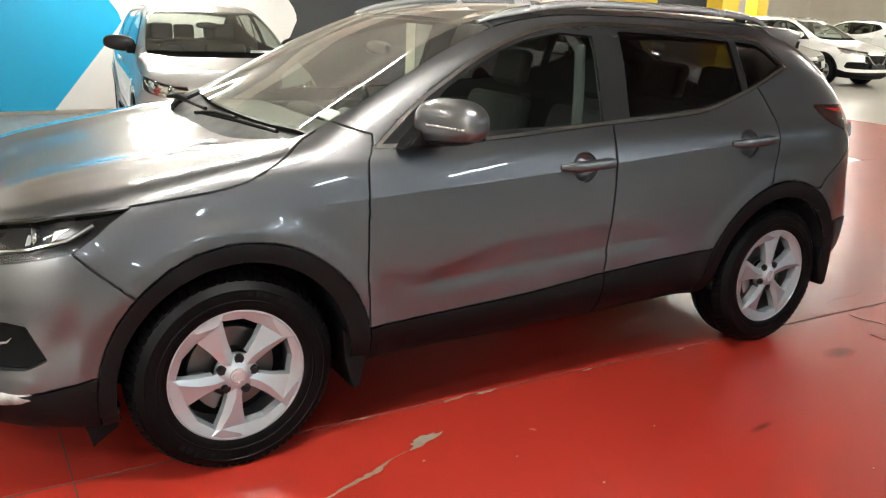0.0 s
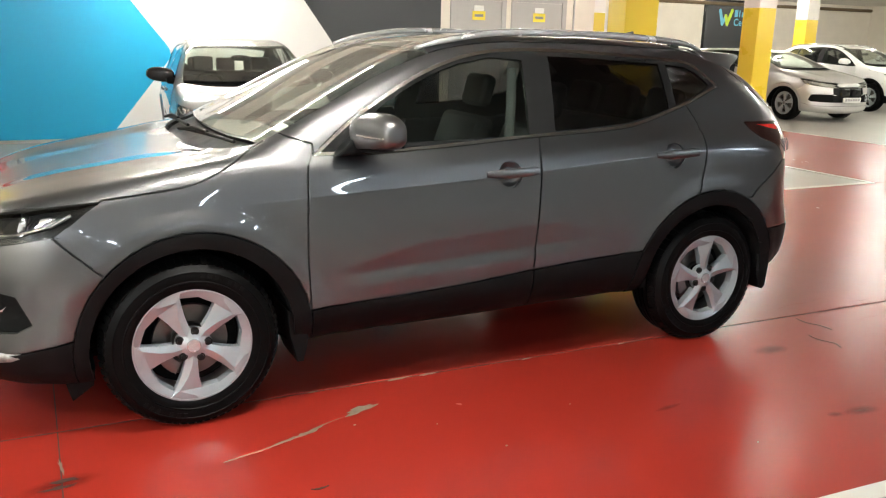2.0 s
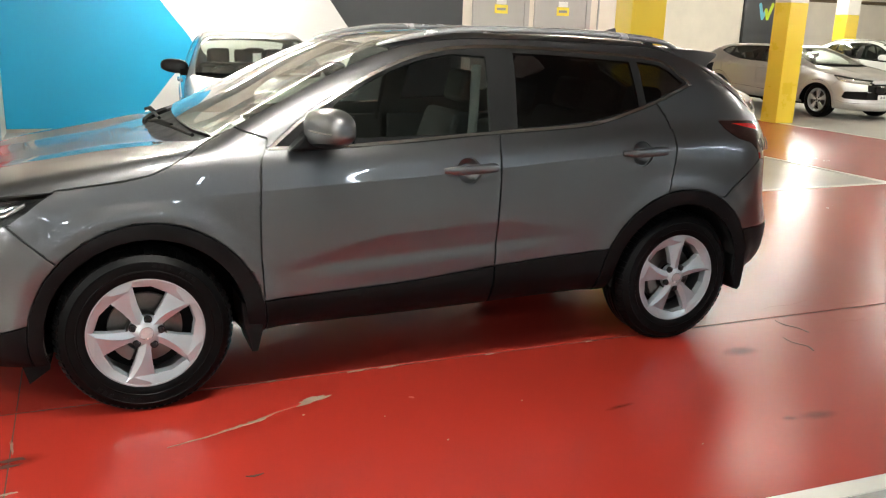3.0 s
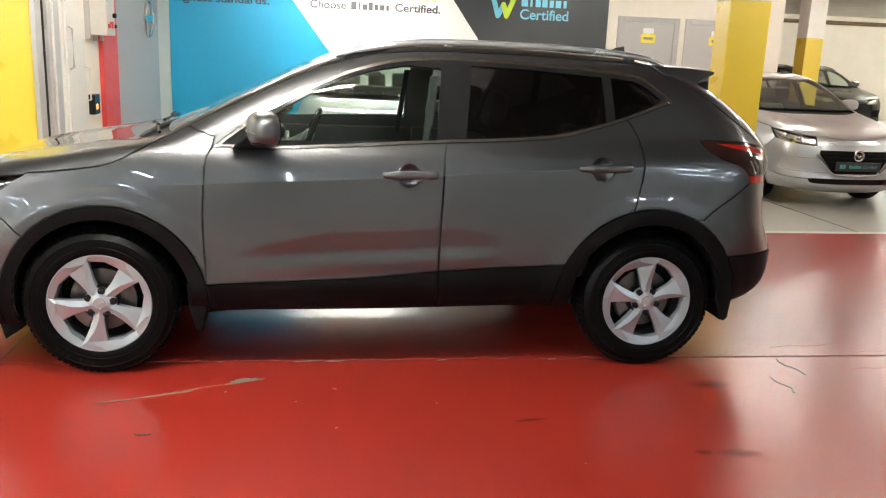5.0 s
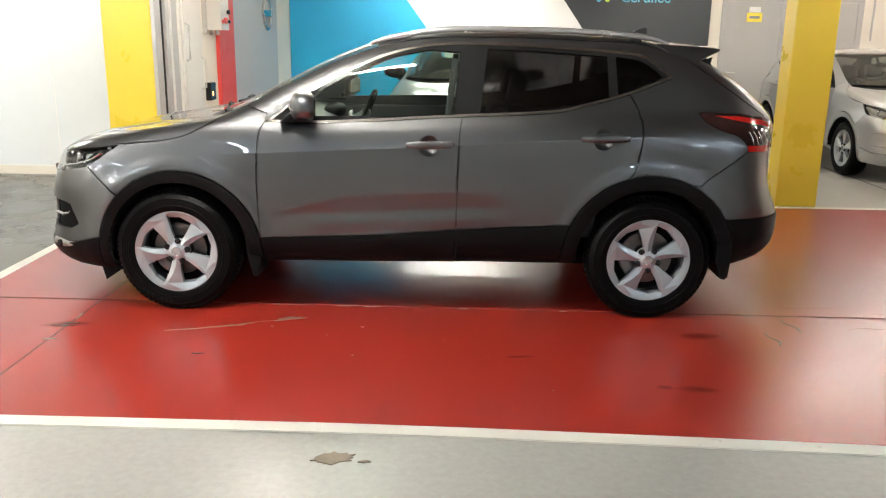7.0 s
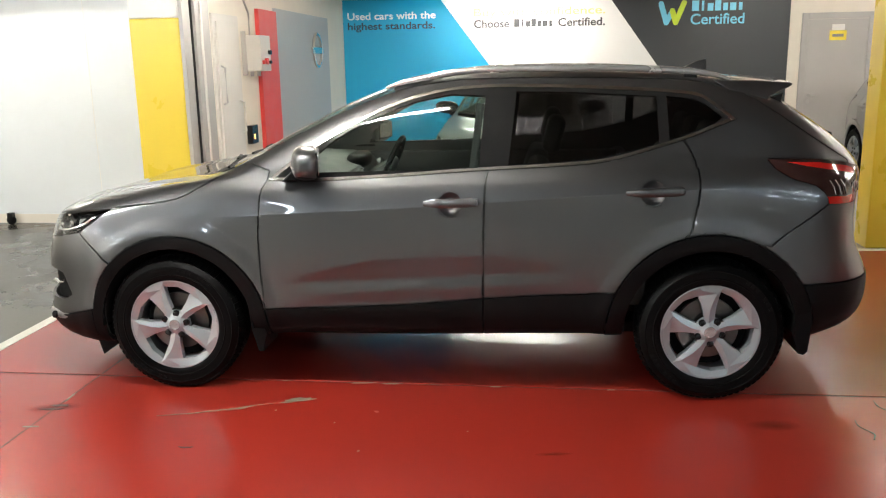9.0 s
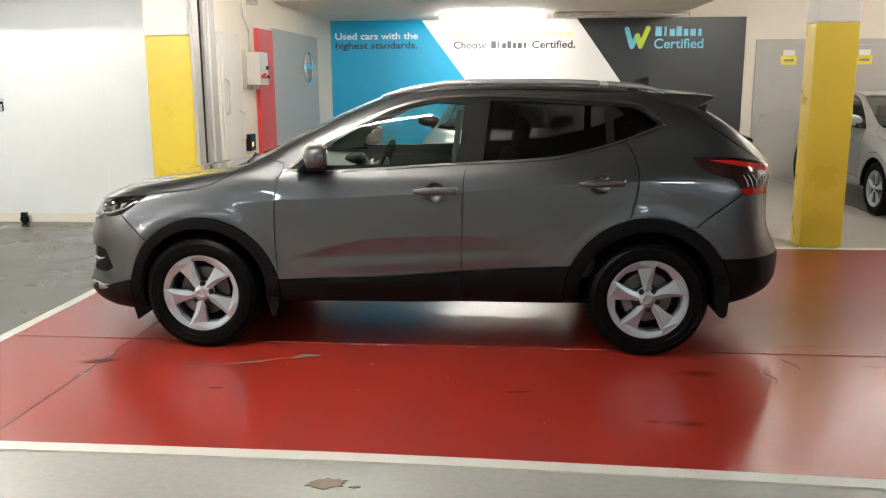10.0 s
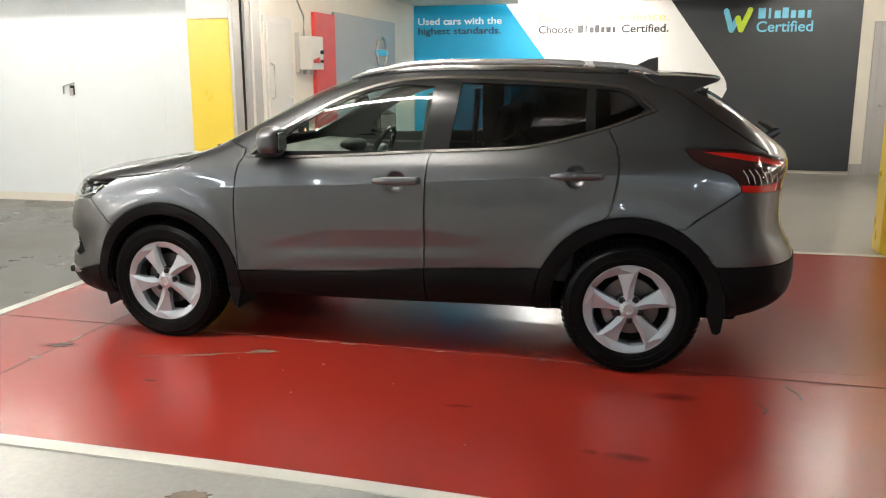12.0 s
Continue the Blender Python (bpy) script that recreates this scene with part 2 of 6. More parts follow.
M["scuff"] = soft_mark("rubber_scuff", (0.07, 0.014, 0.012), 0.22)
M["joint"] = plain("joint_filler", (0.05, 0.03, 0.025), 0.7)
M["cream"] = plain("cream_wall_paint", (0.76, 0.70, 0.60), 0.6, vary=0.05, scale=1.6, grain=0.12, grain_scale=60, coords="Object")
M["white_wall"] = plain("white_sheet_paint", (0.75, 0.77, 0.77), 0.32, vary=0.03, scale=1.2, grain=0.05, grain_scale=40)
M["ceiling"] = plain("ceiling_paint", (0.76, 0.73, 0.67), 0.7, vary=0.08, scale=1.5, grain=0.15, grain_scale=50)
M["slab"] = stained_concrete("dirty_slab", (0.40, 0.35, 0.28), (0.20, 0.17, 0.13), (0.5, 0.8))
# darker copy of the slab, so car windows mirror a dark ceiling
M["slab_dark"] = stained_concrete("darkened_slab", (0.19, 0.165, 0.135), (0.10, 0.085, 0.068), (0.5, 0.8))
M["yellow"] = plain("yellow_gloss_paint", (0.76, 0.56, 0.045), 0.30, vary=0.02, scale=2, grain=0.03, grain_scale=40)
M["white_paint"] = plain("white_gloss_paint", (0.80, 0.77, 0.71), 0.4, vary=0.04, scale=3, grain=0.06, grain_scale=40)
M["steel"] = plain("grey_painted_steel", (0.42, 0.40, 0.37), 0.35, 0.2, vary=0.06)
M["door_grey"] = plain("grey_door_paint", (0.42, 0.40, 0.38), 0.38, vary=0.04, scale=2)
M["white_door"] = plain("off_white_door_paint", (0.66, 0.63, 0.58), 0.4, vary=0.04, scale=2)
# black colour for the darkness inside the track slot and hasp hole
M["black_gap"] = plain("black_opening_shade", (0.012, 0.012, 0.012), 0.7, spec=0.2)
M["blue"] = plain("blue_print", (0.003, 0.37, 0.66), 0.42, vary=0.006, scale=2)
M["print_white"] = plain("white_print", (0.82, 0.81, 0.79), 0.42, vary=0.006, scale=2)
M["print_black"] = plain("black_print", (0.030, 0.033, 0.037), 0.38, vary=0.03, scale=1)
M["text_dark"] = plain("dark_ink", (0.05, 0.05, 0.055), 0.4)
M["text_navy"] = plain("navy_ink", (0.02, 0.05, 0.09), 0.4)
M["text_pale"] = plain("pale_ink", (0.80, 0.85, 0.88), 0.4)
M["text_gold"] = plain("gold_ink", (0.80, 0.68, 0.28), 0.4)
M["text_blue"] = plain("light_blue_ink", (0.18, 0.60, 0.78), 0.4)
M["text_teal"] = plain("teal_ink", (0.08, 0.34, 0.30), 0.4)
M["lime"] = plain("lime_ink", (0.58, 0.75, 0.04), 0.4)
M["red_print"] = plain("red_print", (0.62, 0.045, 0.035), 0.5, vary=0.04)
M["grey_print"] = plain("grey_print", (0.40, 0.42, 0.43), 0.5, 0.0, vary=0.04)
M["chrome"] = plain("chrome", (0.76, 0.75, 0.73), 0.18, 1.0, vary=0.03)
M["satin"] = plain("satin_silver", (0.60, 0.60, 0.59), 0.26, 0.7, vary=0.04)
M["strip"] = plain("window_strip_chrome", (0.56, 0.54, 0.52), 0.22, 1.0, vary=0.05)
M["alloy"] = plain("alloy_lacquer", (0.40, 0.43, 0.445), 0.34, 0.6, vary=0.05, coat=0.4)
M["alloy_dark"] = plain("wheel_inner_metal", (0.20, 0.19, 0.18), 0.5, 0.8)
M["nut"] = plain("dark_wheel_nut", (0.03, 0.03, 0.03), 0.35, 0.8)
M["disc"] = plain("brake_disc_iron", (0.15, 0.14, 0.13), 0.4, 1.0, vary=0.15, scale=20)
M["tyre"] = plain("tyre_rubber", (0.003, 0.003, 0.003), 0.42, vary=0.25, scale=18, grain=0.08, grain_scale=200, spec=0.07)
M["clad"] = plain("textured_black_plastic", (0.005, 0.005, 0.005), 0.5, vary=0.12, scale=10, grain=0.1, grain_scale=500, spec=0.10)
M["trim"] = plain("gloss_black_trim", (0.014, 0.014, 0.014), 0.18, vary=0.1, spec=0.3)
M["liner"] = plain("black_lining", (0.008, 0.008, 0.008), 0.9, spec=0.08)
M["inner"] = plain("grey_cabin_trim", (0.055, 0.054, 0.052), 0.8, spec=0.2)
M["fabric"] = plain("charcoal_seat_fabric", (0.028, 0.028, 0.027), 0.9, vary=0.2, scale=40, grain=0.4, grain_scale=400)
M["dash"] = plain("dashboard_plastic", (0.075, 0.075, 0.072), 0.55, vary=0.1, grain=0.3, grain_scale=300)
M["headliner"] = plain("grey_headlining", (0.30, 0.29, 0.27), 0.9)
M["glass"] = pane("clear_window_glass", (0.76, 0.85, 0.81))
M["screen"] = pane("windscreen_glass", (0.80, 0.86, 0.80), 1.0, 1.55, 0.03)
M["privacy"] = pane("dark_privacy_glass", (0.19, 0.19, 0.195))
M["lens"] = pane("clear_lamp_lens", (0.92, 0.93, 0.93))
M["red_lens"] = plain("red_lamp_lens", (0.56, 0.014, 0.010), 0.08, vary=0.1, scale=30, coat=1.0)
M["grey_lens"] = plain("smoked_lamp_lens", (0.055, 0.022, 0.02), 0.12, 0.5, vary=0.35, scale=25, coat=1.0)
M["lamp_bowl"] = plain("lamp_reflector", (0.80, 0.80, 0.78), 0.12, 1.0)
M["fog_glass"] = plain("fog_lamp_glass", (0.30, 0.29, 0.27), 0.38, 0.3, vary=0.45, scale=45)
M["amber"] = plain("amber_reflector", (0.75, 0.45, 0.05), 0.2)
M["paper"] = plain("white_paper", (0.80, 0.79, 0.76), 0.7)
M["sign_yellow"] = plain("yellow_label", (0.85, 0.68, 0.05), 0.5)
M["plate"] = plain("pale_plate", (0.70, 0.70, 0.68), 0.4)
M["bar_grey"] = plain("grey_ink_bars", (0.25, 0.25, 0.26), 0.5)
M["box_grey"] = plain("switch_box_paint", (0.56, 0.53, 0.48), 0.4, vary=0.04)
M["red_knob"] = plain("red_knob_plastic", (0.55, 0.04, 0.03), 0.35)
M["pipe"] = plain("galvanised_pipe", (0.45, 0.44, 0.42), 0.4, 0.7)
M["tube"] = glow("fluorescent_tube", (0.98, 0.95, 0.84), 280.0)
M["tube_bright"] = glow("fluorescent_tube_over_board", (1.0, 0.96, 0.89), 150.0)
M["tube_wide"] = glow("broad_fluorescent_tube", (0.97, 0.95, 0.88), 215.0)
M["tube_far"] = glow("far_fill_tube", (0.98, 0.95, 0.85), 240.0)
# for lamps added out of view to brighten the west walls and bumper
M["tube_strong"] = glow("west_fill_tube", (0.95, 0.96, 0.94), 275.0)
M["tube_soft"] = glow("dim_fluorescent_tube", (0.98, 0.95, 0.86), 150.0)
M["tube_cool"] = glow("cool_fluorescent_tube", (0.74, 0.88, 1.0), 80.0)
# kept weak to limit its sheen on the red floor
M["tube_faint"] = glow("weak_fluorescent_tube", (0.98, 0.93, 0.82), 40.0)
M["tube_dim"] = glow("faint_fluorescent_tube", (0.98, 0.95, 0.86), 80.0)
M["lamp_body"] = plain("lamp_housing", (0.70, 0.68, 0.64), 0.4)
M["screen_sign"] = plain("dark_blue_sign", (0.02, 0.035, 0.06), 0.4)
M["ember"] = glow("amber_indicator", (1.0, 0.35, 0.05), 3.0)
M["brown_door"] = plain("brown_timber", (0.16, 0.11, 0.06), 0.5, vary=0.2)


# ---------------------------------------------------------------- the place
def slab(name, x0, x1, y0, y1, z0, z1, mat, label, category, bevel=0.0):
    return tagged(part(name, box(x0, x1, y0, y1, z0, z1, bevel), mat, smooth=bool(bevel)), label, category, kind="structure")


X_LEFT, X_RIGHT, Y_BACK, Y_FAR, Y_NEAR = -7.6, 30.0, 9.42, 20.5, -12.0
WALL_X = -1.15          # side wall of the display bay
CEIL = 3.1

slab("floor", X_LEFT, X_RIGHT, Y_NEAR, Y_FAR, -0.2, 0.0, M["grey_floor"], "grey painted concrete garage floor, scuffed and glossy", "floor")
slab("floor_worn", X_LEFT, -1.40, -1.36, 4.6, -0.1, 0.003, M["dark_floor"], "dark worn wet-looking concrete floor beside the red bay", "floor")
EDGE = [(-1.32, -1.375), (0.2, -1.384), (1.1, -1.392), (1.7, -1.412), (2.5, -1.448), (3.4, -1.495), (12.0, -1.86)]  # front edge of the red paint
tagged(part("road_red", extruded(EDGE + [(12.0, 3.30), (-1.32, 3.30)], "xy", -0.1, 0.004), M["red_floor"], smooth=False), "glossy red painted floor lane with scuffs", "floor", kind="structure")
slab("road_red_turn", 8.40, 12.0, 3.302, 9.40, -0.1, 0.004, M["red_floor"], "glossy red painted lane between parking bays", "floor")


def line(x0, x1, y0, y1):
    return slab("trim_line", x0, x1, y0, y1, -0.05, 0.0065, M["line"], "white painted floor line, scuffed", "floor marking")


strip = [(-1.40, -1.377)] + [(x, y - 0.002) for x, y in EDGE] + [(x, y - 0.082) for x, y in EDGE[::-1]] + [(-1.40, -1.457)]
tagged(part("trim_line", extruded(strip, "xy", -0.05, 0.0065), M["line"], smooth=False), "white painted floor line, scuffed", "floor marking", kind="structure")
line(-1.40, -1.322, -1.374, 4.4)
line(-1.32, 8.38, 3.302, 3.38)
slab("road_red_turn", 8.602, 12.0, 9.402, Y_FAR, -0.1, 0.004, M["red_floor"], "glossy red painted lane between parking bays", "floor")
line(8.32, 8.398, 3.382, 9.40)
line(12.002, 12.08, -1.40, 14.0)

# joints in the slab
tagged(part("trim_joint", extruded([(-1.32, 0.162), (12.0, -0.050), (12.0, -0.0445), (-1.32, 0.1675)], "xy", -0.05, 0.0052), M["joint"], smooth=False), "narrow dark joint in the red floor", "floor joint", kind="structure")
tagged(part("trim_joint", extruded([(-1.32, 0.1690), (12.0, -0.0430), (12.0, -0.0300), (-1.32, 0.1820)], "xy", -0.05, 0.0072, 0.001), M["red_floor"], smooth=False), "raised red paint ridge along the floor joint", "floor joint", kind="structure")
slab("trim_joint", -0.517, -0.5125, -1.37, 3.3, -0.05, 0.0055, M["joint"], "narrow dark joint in the red floor", "floor joint")
slab("trim_joint", X_LEFT, -1.402, 0.163, 0.169, -0.05, 0.0046, M["joint"], "narrow dark joint in the worn floor", "floor joint")
slab("trim_joint", 6.2, 6.21, 3.38, 9.40, -0.05, 0.002, M["joint"], "narrow dark joint in the grey floor", "floor joint")


def flake(name, outline, z, mat, label):
    return tagged(part(name, extruded(outline, "xy", 0.0, z), mat, smooth=False), label, "floor damage", kind="structure")


def ragged(cx, cy, a, b, turn, n=18, seed=1, rough=0.25):
    rnd = random.Random(seed)
    out = []
    for k in range(n):
        t = 2 * math.pi * k / n
        r = 1 + rough * (rnd.random() * 2 - 1)
        x, y = a * r * math.cos(t), b * r * math.sin(t)
        out.append((cx + x * math.cos(turn) - y * math.sin(turn), cy + x * math.sin(turn) + y * math.cos(turn)))
    return out


flake("floor_chip", ragged(0.655, -0.114, 0.082, 0.021, 0.36, n=26, seed=4, rough=0.38), 0.0062, M["chip"], "bare grey chip in the red floor paint")
flake("floor_chip", ragged(1.12, -1.68, 0.075, 0.042, 0.25, n=26, seed=8, rough=0.22), 0.0045, M["broken"], "broken patch of bare concrete in the grey floor")
flake("floor_chip", ragged(1.24, -1.70, 0.02, 0.008, 0.2, seed=11, rough=0.4), 0.0046, M["broken"], "small broken patch in the grey floor")


def seam(name, pts, widths, z, mat, label, seed=1):
    """A narrow ragged strip along a line, its width given at each point."""
    rnd = random.Random(seed)
    run = smooth_line([(*p, w) for p, w in zip(pts, widths)], 5)
    up, down = [], []
    for k, (x, y, w) in enumerate(run):
        x1, y1, _ = run[min(k + 1, len(run) - 1)]
        x0, y0, _ = run[max(k - 1, 0)]
        d = math.hypot(x1 - x0, y1 - y0) or 1.0
        nx, ny = -(y1 - y0) / d, (x1 - x0) / d
        w = max(0.0008, w)
        a, b = w * (0.5 + 0.3 * rnd.uniform(-1, 1)), w * (0.5 + 0.3 * rnd.uniform(-1, 1))
        up.append((x + nx * a, y + ny * a))
        down.append((x - nx * b, y - ny * b))
    return flake(name, up + down[::-1], z, mat, label)


seam("floor_crack", [(0.03, -0.345), (0.11, -0.325), (0.20, -0.303), (0.264, -0.276), (0.361, -0.246), (0.41, -0.226), (0.476, -0.188), (0.56, -0.158)], [0.002, 0.006, 0.007, 0.009, 0.018, 0.016, 0.004, 0.0012], 0.006, M["crack"], "long crack with bare concrete in the red floor", 3)
seam("floor_scratch", [(3.43, 0.047), (3.425, -0.03), (3.46, -0.09), (3.465, -0.17)], [0.002, 0.005, 0.004, 0.007], 0.0062, M["joint"], "curved dark scratch in the red floor", 4)
seam("floor_scratch", [(3.262, -0.19), (3.255, -0.26), (3.29, -0.33), (3.27, -0.39)], [0.002, 0.003, 0.006, 0.006], 0.0062, M["joint"], "short curved scratch in the red floor", 5)
seam("floor_scratch", [(0.27, -0.655), (0.30, -0.662), (0.335, -0.655)], [0.004, 0.010, 0.003], 0.0062, M["joint"], "short dark scratch in the red floor", 6)
for k, (x, y, run) in enumerate(((3.50, 0.23, 0.42), (3.95, 0.13, 0.36), (3.75, -0.12, 0.30))):
    seam("floor_ridge", [(x, y), (x + run * 0.3, y + 0.035), (x + run * 0.6, y + 0.02), (x + run, y + 0.06)], [0.003, 0.012, 0.008, 0.004], 0.0046, M["red_floor"], "lifted ridge of red floor paint", 30 + k)
for k, (x, y, r) in enumerate(((0.582, -0.244, 0.006), (1.068, -0.645, 0.006), (0.898, -0.368, 0.004), (2.02, -1.02, 0.005), (1.52, -0.42, 0.004))):
    flake("floor_chip", ragged(x, y, r, r * 0.6, 0.4, n=9, seed=60 + k), 0.006, M["chip"], "tiny bare chip in the red floor paint")
for k, (cx, cy, a, b) in enumerate(((0.935, 0.125, 0.052, 0.006), (1.09, 0.123, 0.058, 0.007), (1.625, 0.113, 0.022, 0.004), (0.52, 0.134, 0.02, 0.004), (-0.513, -0.5, 0.03, 0.005), (-0.513, -0.15, 0.005, 0.05), (2.2, 0.105, 0.018, 0.003))):
    flake("floor_chip", ragged(cx, cy, a, b, 0.1, seed=20 + k, rough=0.5), 0.0064, M["chip"], "small bare chip along the floor joint")
for k, (cx, cy, a, b, tn) in enumerate(((-0.53, -0.30, 0.05, 0.010, 0.1), (-0.50, -0.255, 0.045, 0.012, 0.0))):
    flake("floor_stain", ragged(cx, cy, a, b, tn, seed=40 + k, rough=0.5), 0.0056, M["joint"], "dark scuff on the red floor")

def scuff(cx, cy, a, b, turn):
    """A soft-edged rubber mark on the paint."""
    ob = part("floor_scuff", extruded([(math.cos(k * math.pi / 12), math.sin(k * math.pi / 12)) for k in range(24)], "xy", 0.0, 0.001), M["scuff"], smooth=False)
    ob.matrix_basis = pose(cx, cy, 0.0052, 0, 0, turn) @ Matrix.Diagonal((a, b, 1, 1))
    return tagged(ob, "soft dark rubber scuff on the red floor", "floor damage", kind="structure")


for cx, cy, a, b, turn in ((2.886, -0.273, 0.14, 0.07, 4), (2.684, -0.98, 0.12, 0.05, -3), (2.536, -0.963, 0.05, 0.03, -3), (-0.52, -0.28, 0.16, 0.06, 10), (1.9, -0.62, 0.10, 0.02, 8)):
    scuff(cx, cy, a, b, turn)

# walls
slab("wall_north", WALL_X - 0.2, 8.4, Y_BACK, Y_BACK + 0.2, 0, CEIL, M["cream"], "cream painted wall behind the display cars", "wall")
slab("wall_return", 8.4, 8.6, Y_BACK, Y_FAR, 0, CEIL, M["cream"], "cream painted return wall", "wall")
slab("wall_far", 8.6, X_RIGHT, Y_FAR, Y_FAR + 0.2, 0, CEIL, M["cream"], "cream painted far garage wall", "wall")
slab("wall_east", X_RIGHT, X_RIGHT + 0.2, Y_NEAR, Y_FAR + 0.2, 0, CEIL, M["cream"], "cream painted end wall", "wall")
slab("wall_south", X_LEFT, X_RIGHT, Y_NEAR - 0.2, Y_NEAR, 0, CEIL, M["slab"], "bare stained concrete wall across the aisle", "wall")
# unseen west wall, set close so the bumper mirrors something bright
slab("wall_west", X_LEFT - 0.2, X_LEFT, Y_NEAR - 0.2, 4.75, 0, CEIL, M["cream"], "cream painted end wall", "wall")
slab("wall_bay_side", WALL_X - 0.2, WALL_X, 3.74, Y_BACK, 0, CEIL, M["cream"], "cream painted side wall of the display bay", "wall")
slab("wall_shutter", X_LEFT, WALL_X - 0.22, 4.50, 4.75, 0.10, CEIL, M["white_wall"], "glossy white sheet-metal partition wall", "wall")
slab("baseboard_shutter", X_LEFT, WALL_X - 0.22, 4.49, 4.76, 0.0, 0.10, M["cream"], "pale scuffed concrete kerb under the white partition", "kerb")
slab("baseboard_north", 5.59, 8.4, Y_BACK - 0.012, Y_BACK, 0, 0.16, M["door_grey"], "grey painted skirting on the cream wall", "baseboard")
slab("ceiling", X_LEFT, X_RIGHT, 3.15, Y_FAR, CEIL, CEIL + 0.2, M["ceiling"], "cream painted garage ceiling", "ceiling")
# unseen ceiling, its colour darkened to shape the reflections in the car
slab("ceiling_aisle", X_LEFT, X_RIGHT, Y_NEAR, 3.148, CEIL, CEIL + 0.2, M["slab_dark"], "stained bare concrete ceiling over the aisle, darkened for reflections", "ceiling")
slab("ceiling_low_slab", X_LEFT, WALL_X - 0.02, 3.15, 4.5, 2.58, CEIL - 0.004, M["slab"], "low stained concrete slab over the partition", "ceiling")
slab("ceiling_bulkhead", WALL_X, 4.42, 5.95, Y_BACK, 2.58, CEIL - 0.004, M["cream"], "cream boxed-in bulkhead over the display wall", "ceiling", 0.01)


def pillar(x0, x1, y0, y1, split, label):
    ob = empty("pillar", pose((x0 + x1) / 2, (y0 + y1) / 2, 0))
    a, b = (x1 - x0) / 2, (y1 - y0) / 2
    part("lower_shaft", box(-a, a, -b, b, 0, split, 0.012, 2), M["yellow"], ob, "yellow painted lower half")
    part("upper_shaft", box(-a, a, -b, b, split, CEIL - 0.003, 0.012, 2), M["white_paint"], ob, "white painted upper half")
    return tagged(ob, label, "pillar", "garage pillars", kind="structure")


pillar(4.63, 5.02, 3.41, 3.69, 2.10, "square concrete pillar painted yellow below and white above")
pillar(11.93, 12.37, 8.84, 9.24, 2.21, "square concrete pillar painted yellow below and white above")
pillar(19.31, 19.76, 14.2, 14.62, 2.24, "square concrete pillar painted yellow below and white above")
pillar(11.96, 12.38, 14.2, 14.62, 2.19, "square concrete pillar painted yellow below and white above")
pillar(-1.65, -1.20, 3.22, 3.70, 2.03, "yellow and white corner pillar beside the bay wall")

# steel door track on the bay's corner
tr = tagged(empty("door_track", pose(-1.16, 3.3, 0)), "grey steel sliding door track with a dark slot", "door track", kind="structure")
part("channel", box(-0.035, 0.0, -0.10, 0.06, 0, CEIL - 0.01, 0.004), M["steel"], tr)
part("slot", box(-0.030, 0.004, 0.064, 0.10, 0, CEIL - 0.01), M["black_gap"], tr)
part("channel", box(-0.03, 0.03, 0.104, 0.43, 0, CEIL - 0.01, 0.004), M["steel"], tr)
part("lip", box(0.03, 0.045, 0.20, 0.23, 0, CEIL - 0.01, 0.003), M["white_door"], tr)

# side door in the bay wall
d = tagged(empty("door_1", pose(WALL_X, 4.12, 0)), "off-white steel door with long handle, closed", "door", kind="structure")
part("door_frame", box(0.0, 0.025, -0.33, 0.36, 0, 2.10, 0.004), M["white_door"], d)
part("leaf", box(0.025, 0.04, -0.27, 0.30, 0.01, 2.03, 0.004), M["white_door"], d)
part("handle", tube([(0.04, -0.22, 1.62), (0.075, -0.22, 1.60), (0.075, -0.22, 1.28), (0.04, -0.22, 1.26)], 0.010), M["pipe"], d, "long steel pull handle")
part("grip", tube([(0.04, 0.22, 1.28), (0.09, 0.22, 1.26), (0.09, 0.22, 0.98), (0.04, 0.22, 0.96)], 0.008), M["white_door"], d, "white tubular grip")

# red and grey board with a round badge
bd = tagged(empty("wall_board", pose(WALL_X, 5.09, 0)), "tall red and silver-grey display board with a round chrome badge", "display board")
part("red_panel", box(-0.01, 0.045, 0.0, 0.64, 0.03, 2.21, 0.006), M["red_print"], bd, "red edge panel")
part("grey_panel", box(0.0, 0.032, 0.645, 3.15, 0.03, 2.25, 0.004), M["grey_print"], bd, "silver-grey panel")
ring = [(0.045, 2.44 + 0.215 * math.cos(2 * math.pi * k / 40), 1.80 + 0.215 * math.sin(2 * math.pi * k / 40)) for k in range(41)]
part("badge_ring", tube(ring, 0.022, 8), M["chrome"], bd, "chrome ring")
part("badge_bar", box(0.033, 0.062, 2.16, 2.72, 1.755, 1.845, 0.008), M["chrome"], bd, "chrome bar across the ring")

# switch box on the bay wall
sb = tagged(empty("switch_box", pose(WALL_X, 4.62, 1.56)), "pale grey electrical switch box with red and black knobs", "switch box")
part("case", box(0.0, 0.20, 0.0, 0.32, 0.0, 0.36, 0.008), M["box_grey"], sb)
part("hinge_strip", box(0.0, 0.05, -0.02, 0.0, -0.04, 0.40, 0.004), M["steel"], sb)
part("red_knob", lathe([(0, -0.03), (0.03, -0.03), (0.034, 0), (0, 0)], 16, "x", centre=(0.232, 0.12, 0.10)), M["red_knob"], sb, "red rotary knob")
part("red_knob", box(0.2, 0.225, 0.02, 0.07, 0.07, 0.11, 0.004), M["red_knob"], sb, "red switch plate")
part("black_knob", lathe([(0, -0.03), (0.022, -0.03), (0.024, 0), (0, 0)], 16, "x", centre=(0.232, 0.24, 0.19)), M["trim"], sb, "black rotary knob")
part("black_knob", lathe([(0, -0.03), (0.016, -0.03), (0.018, 0), (0, 0)], 16, "x", centre=(0.232, 0.24, 0.09)), M["trim"], sb, "black push button")
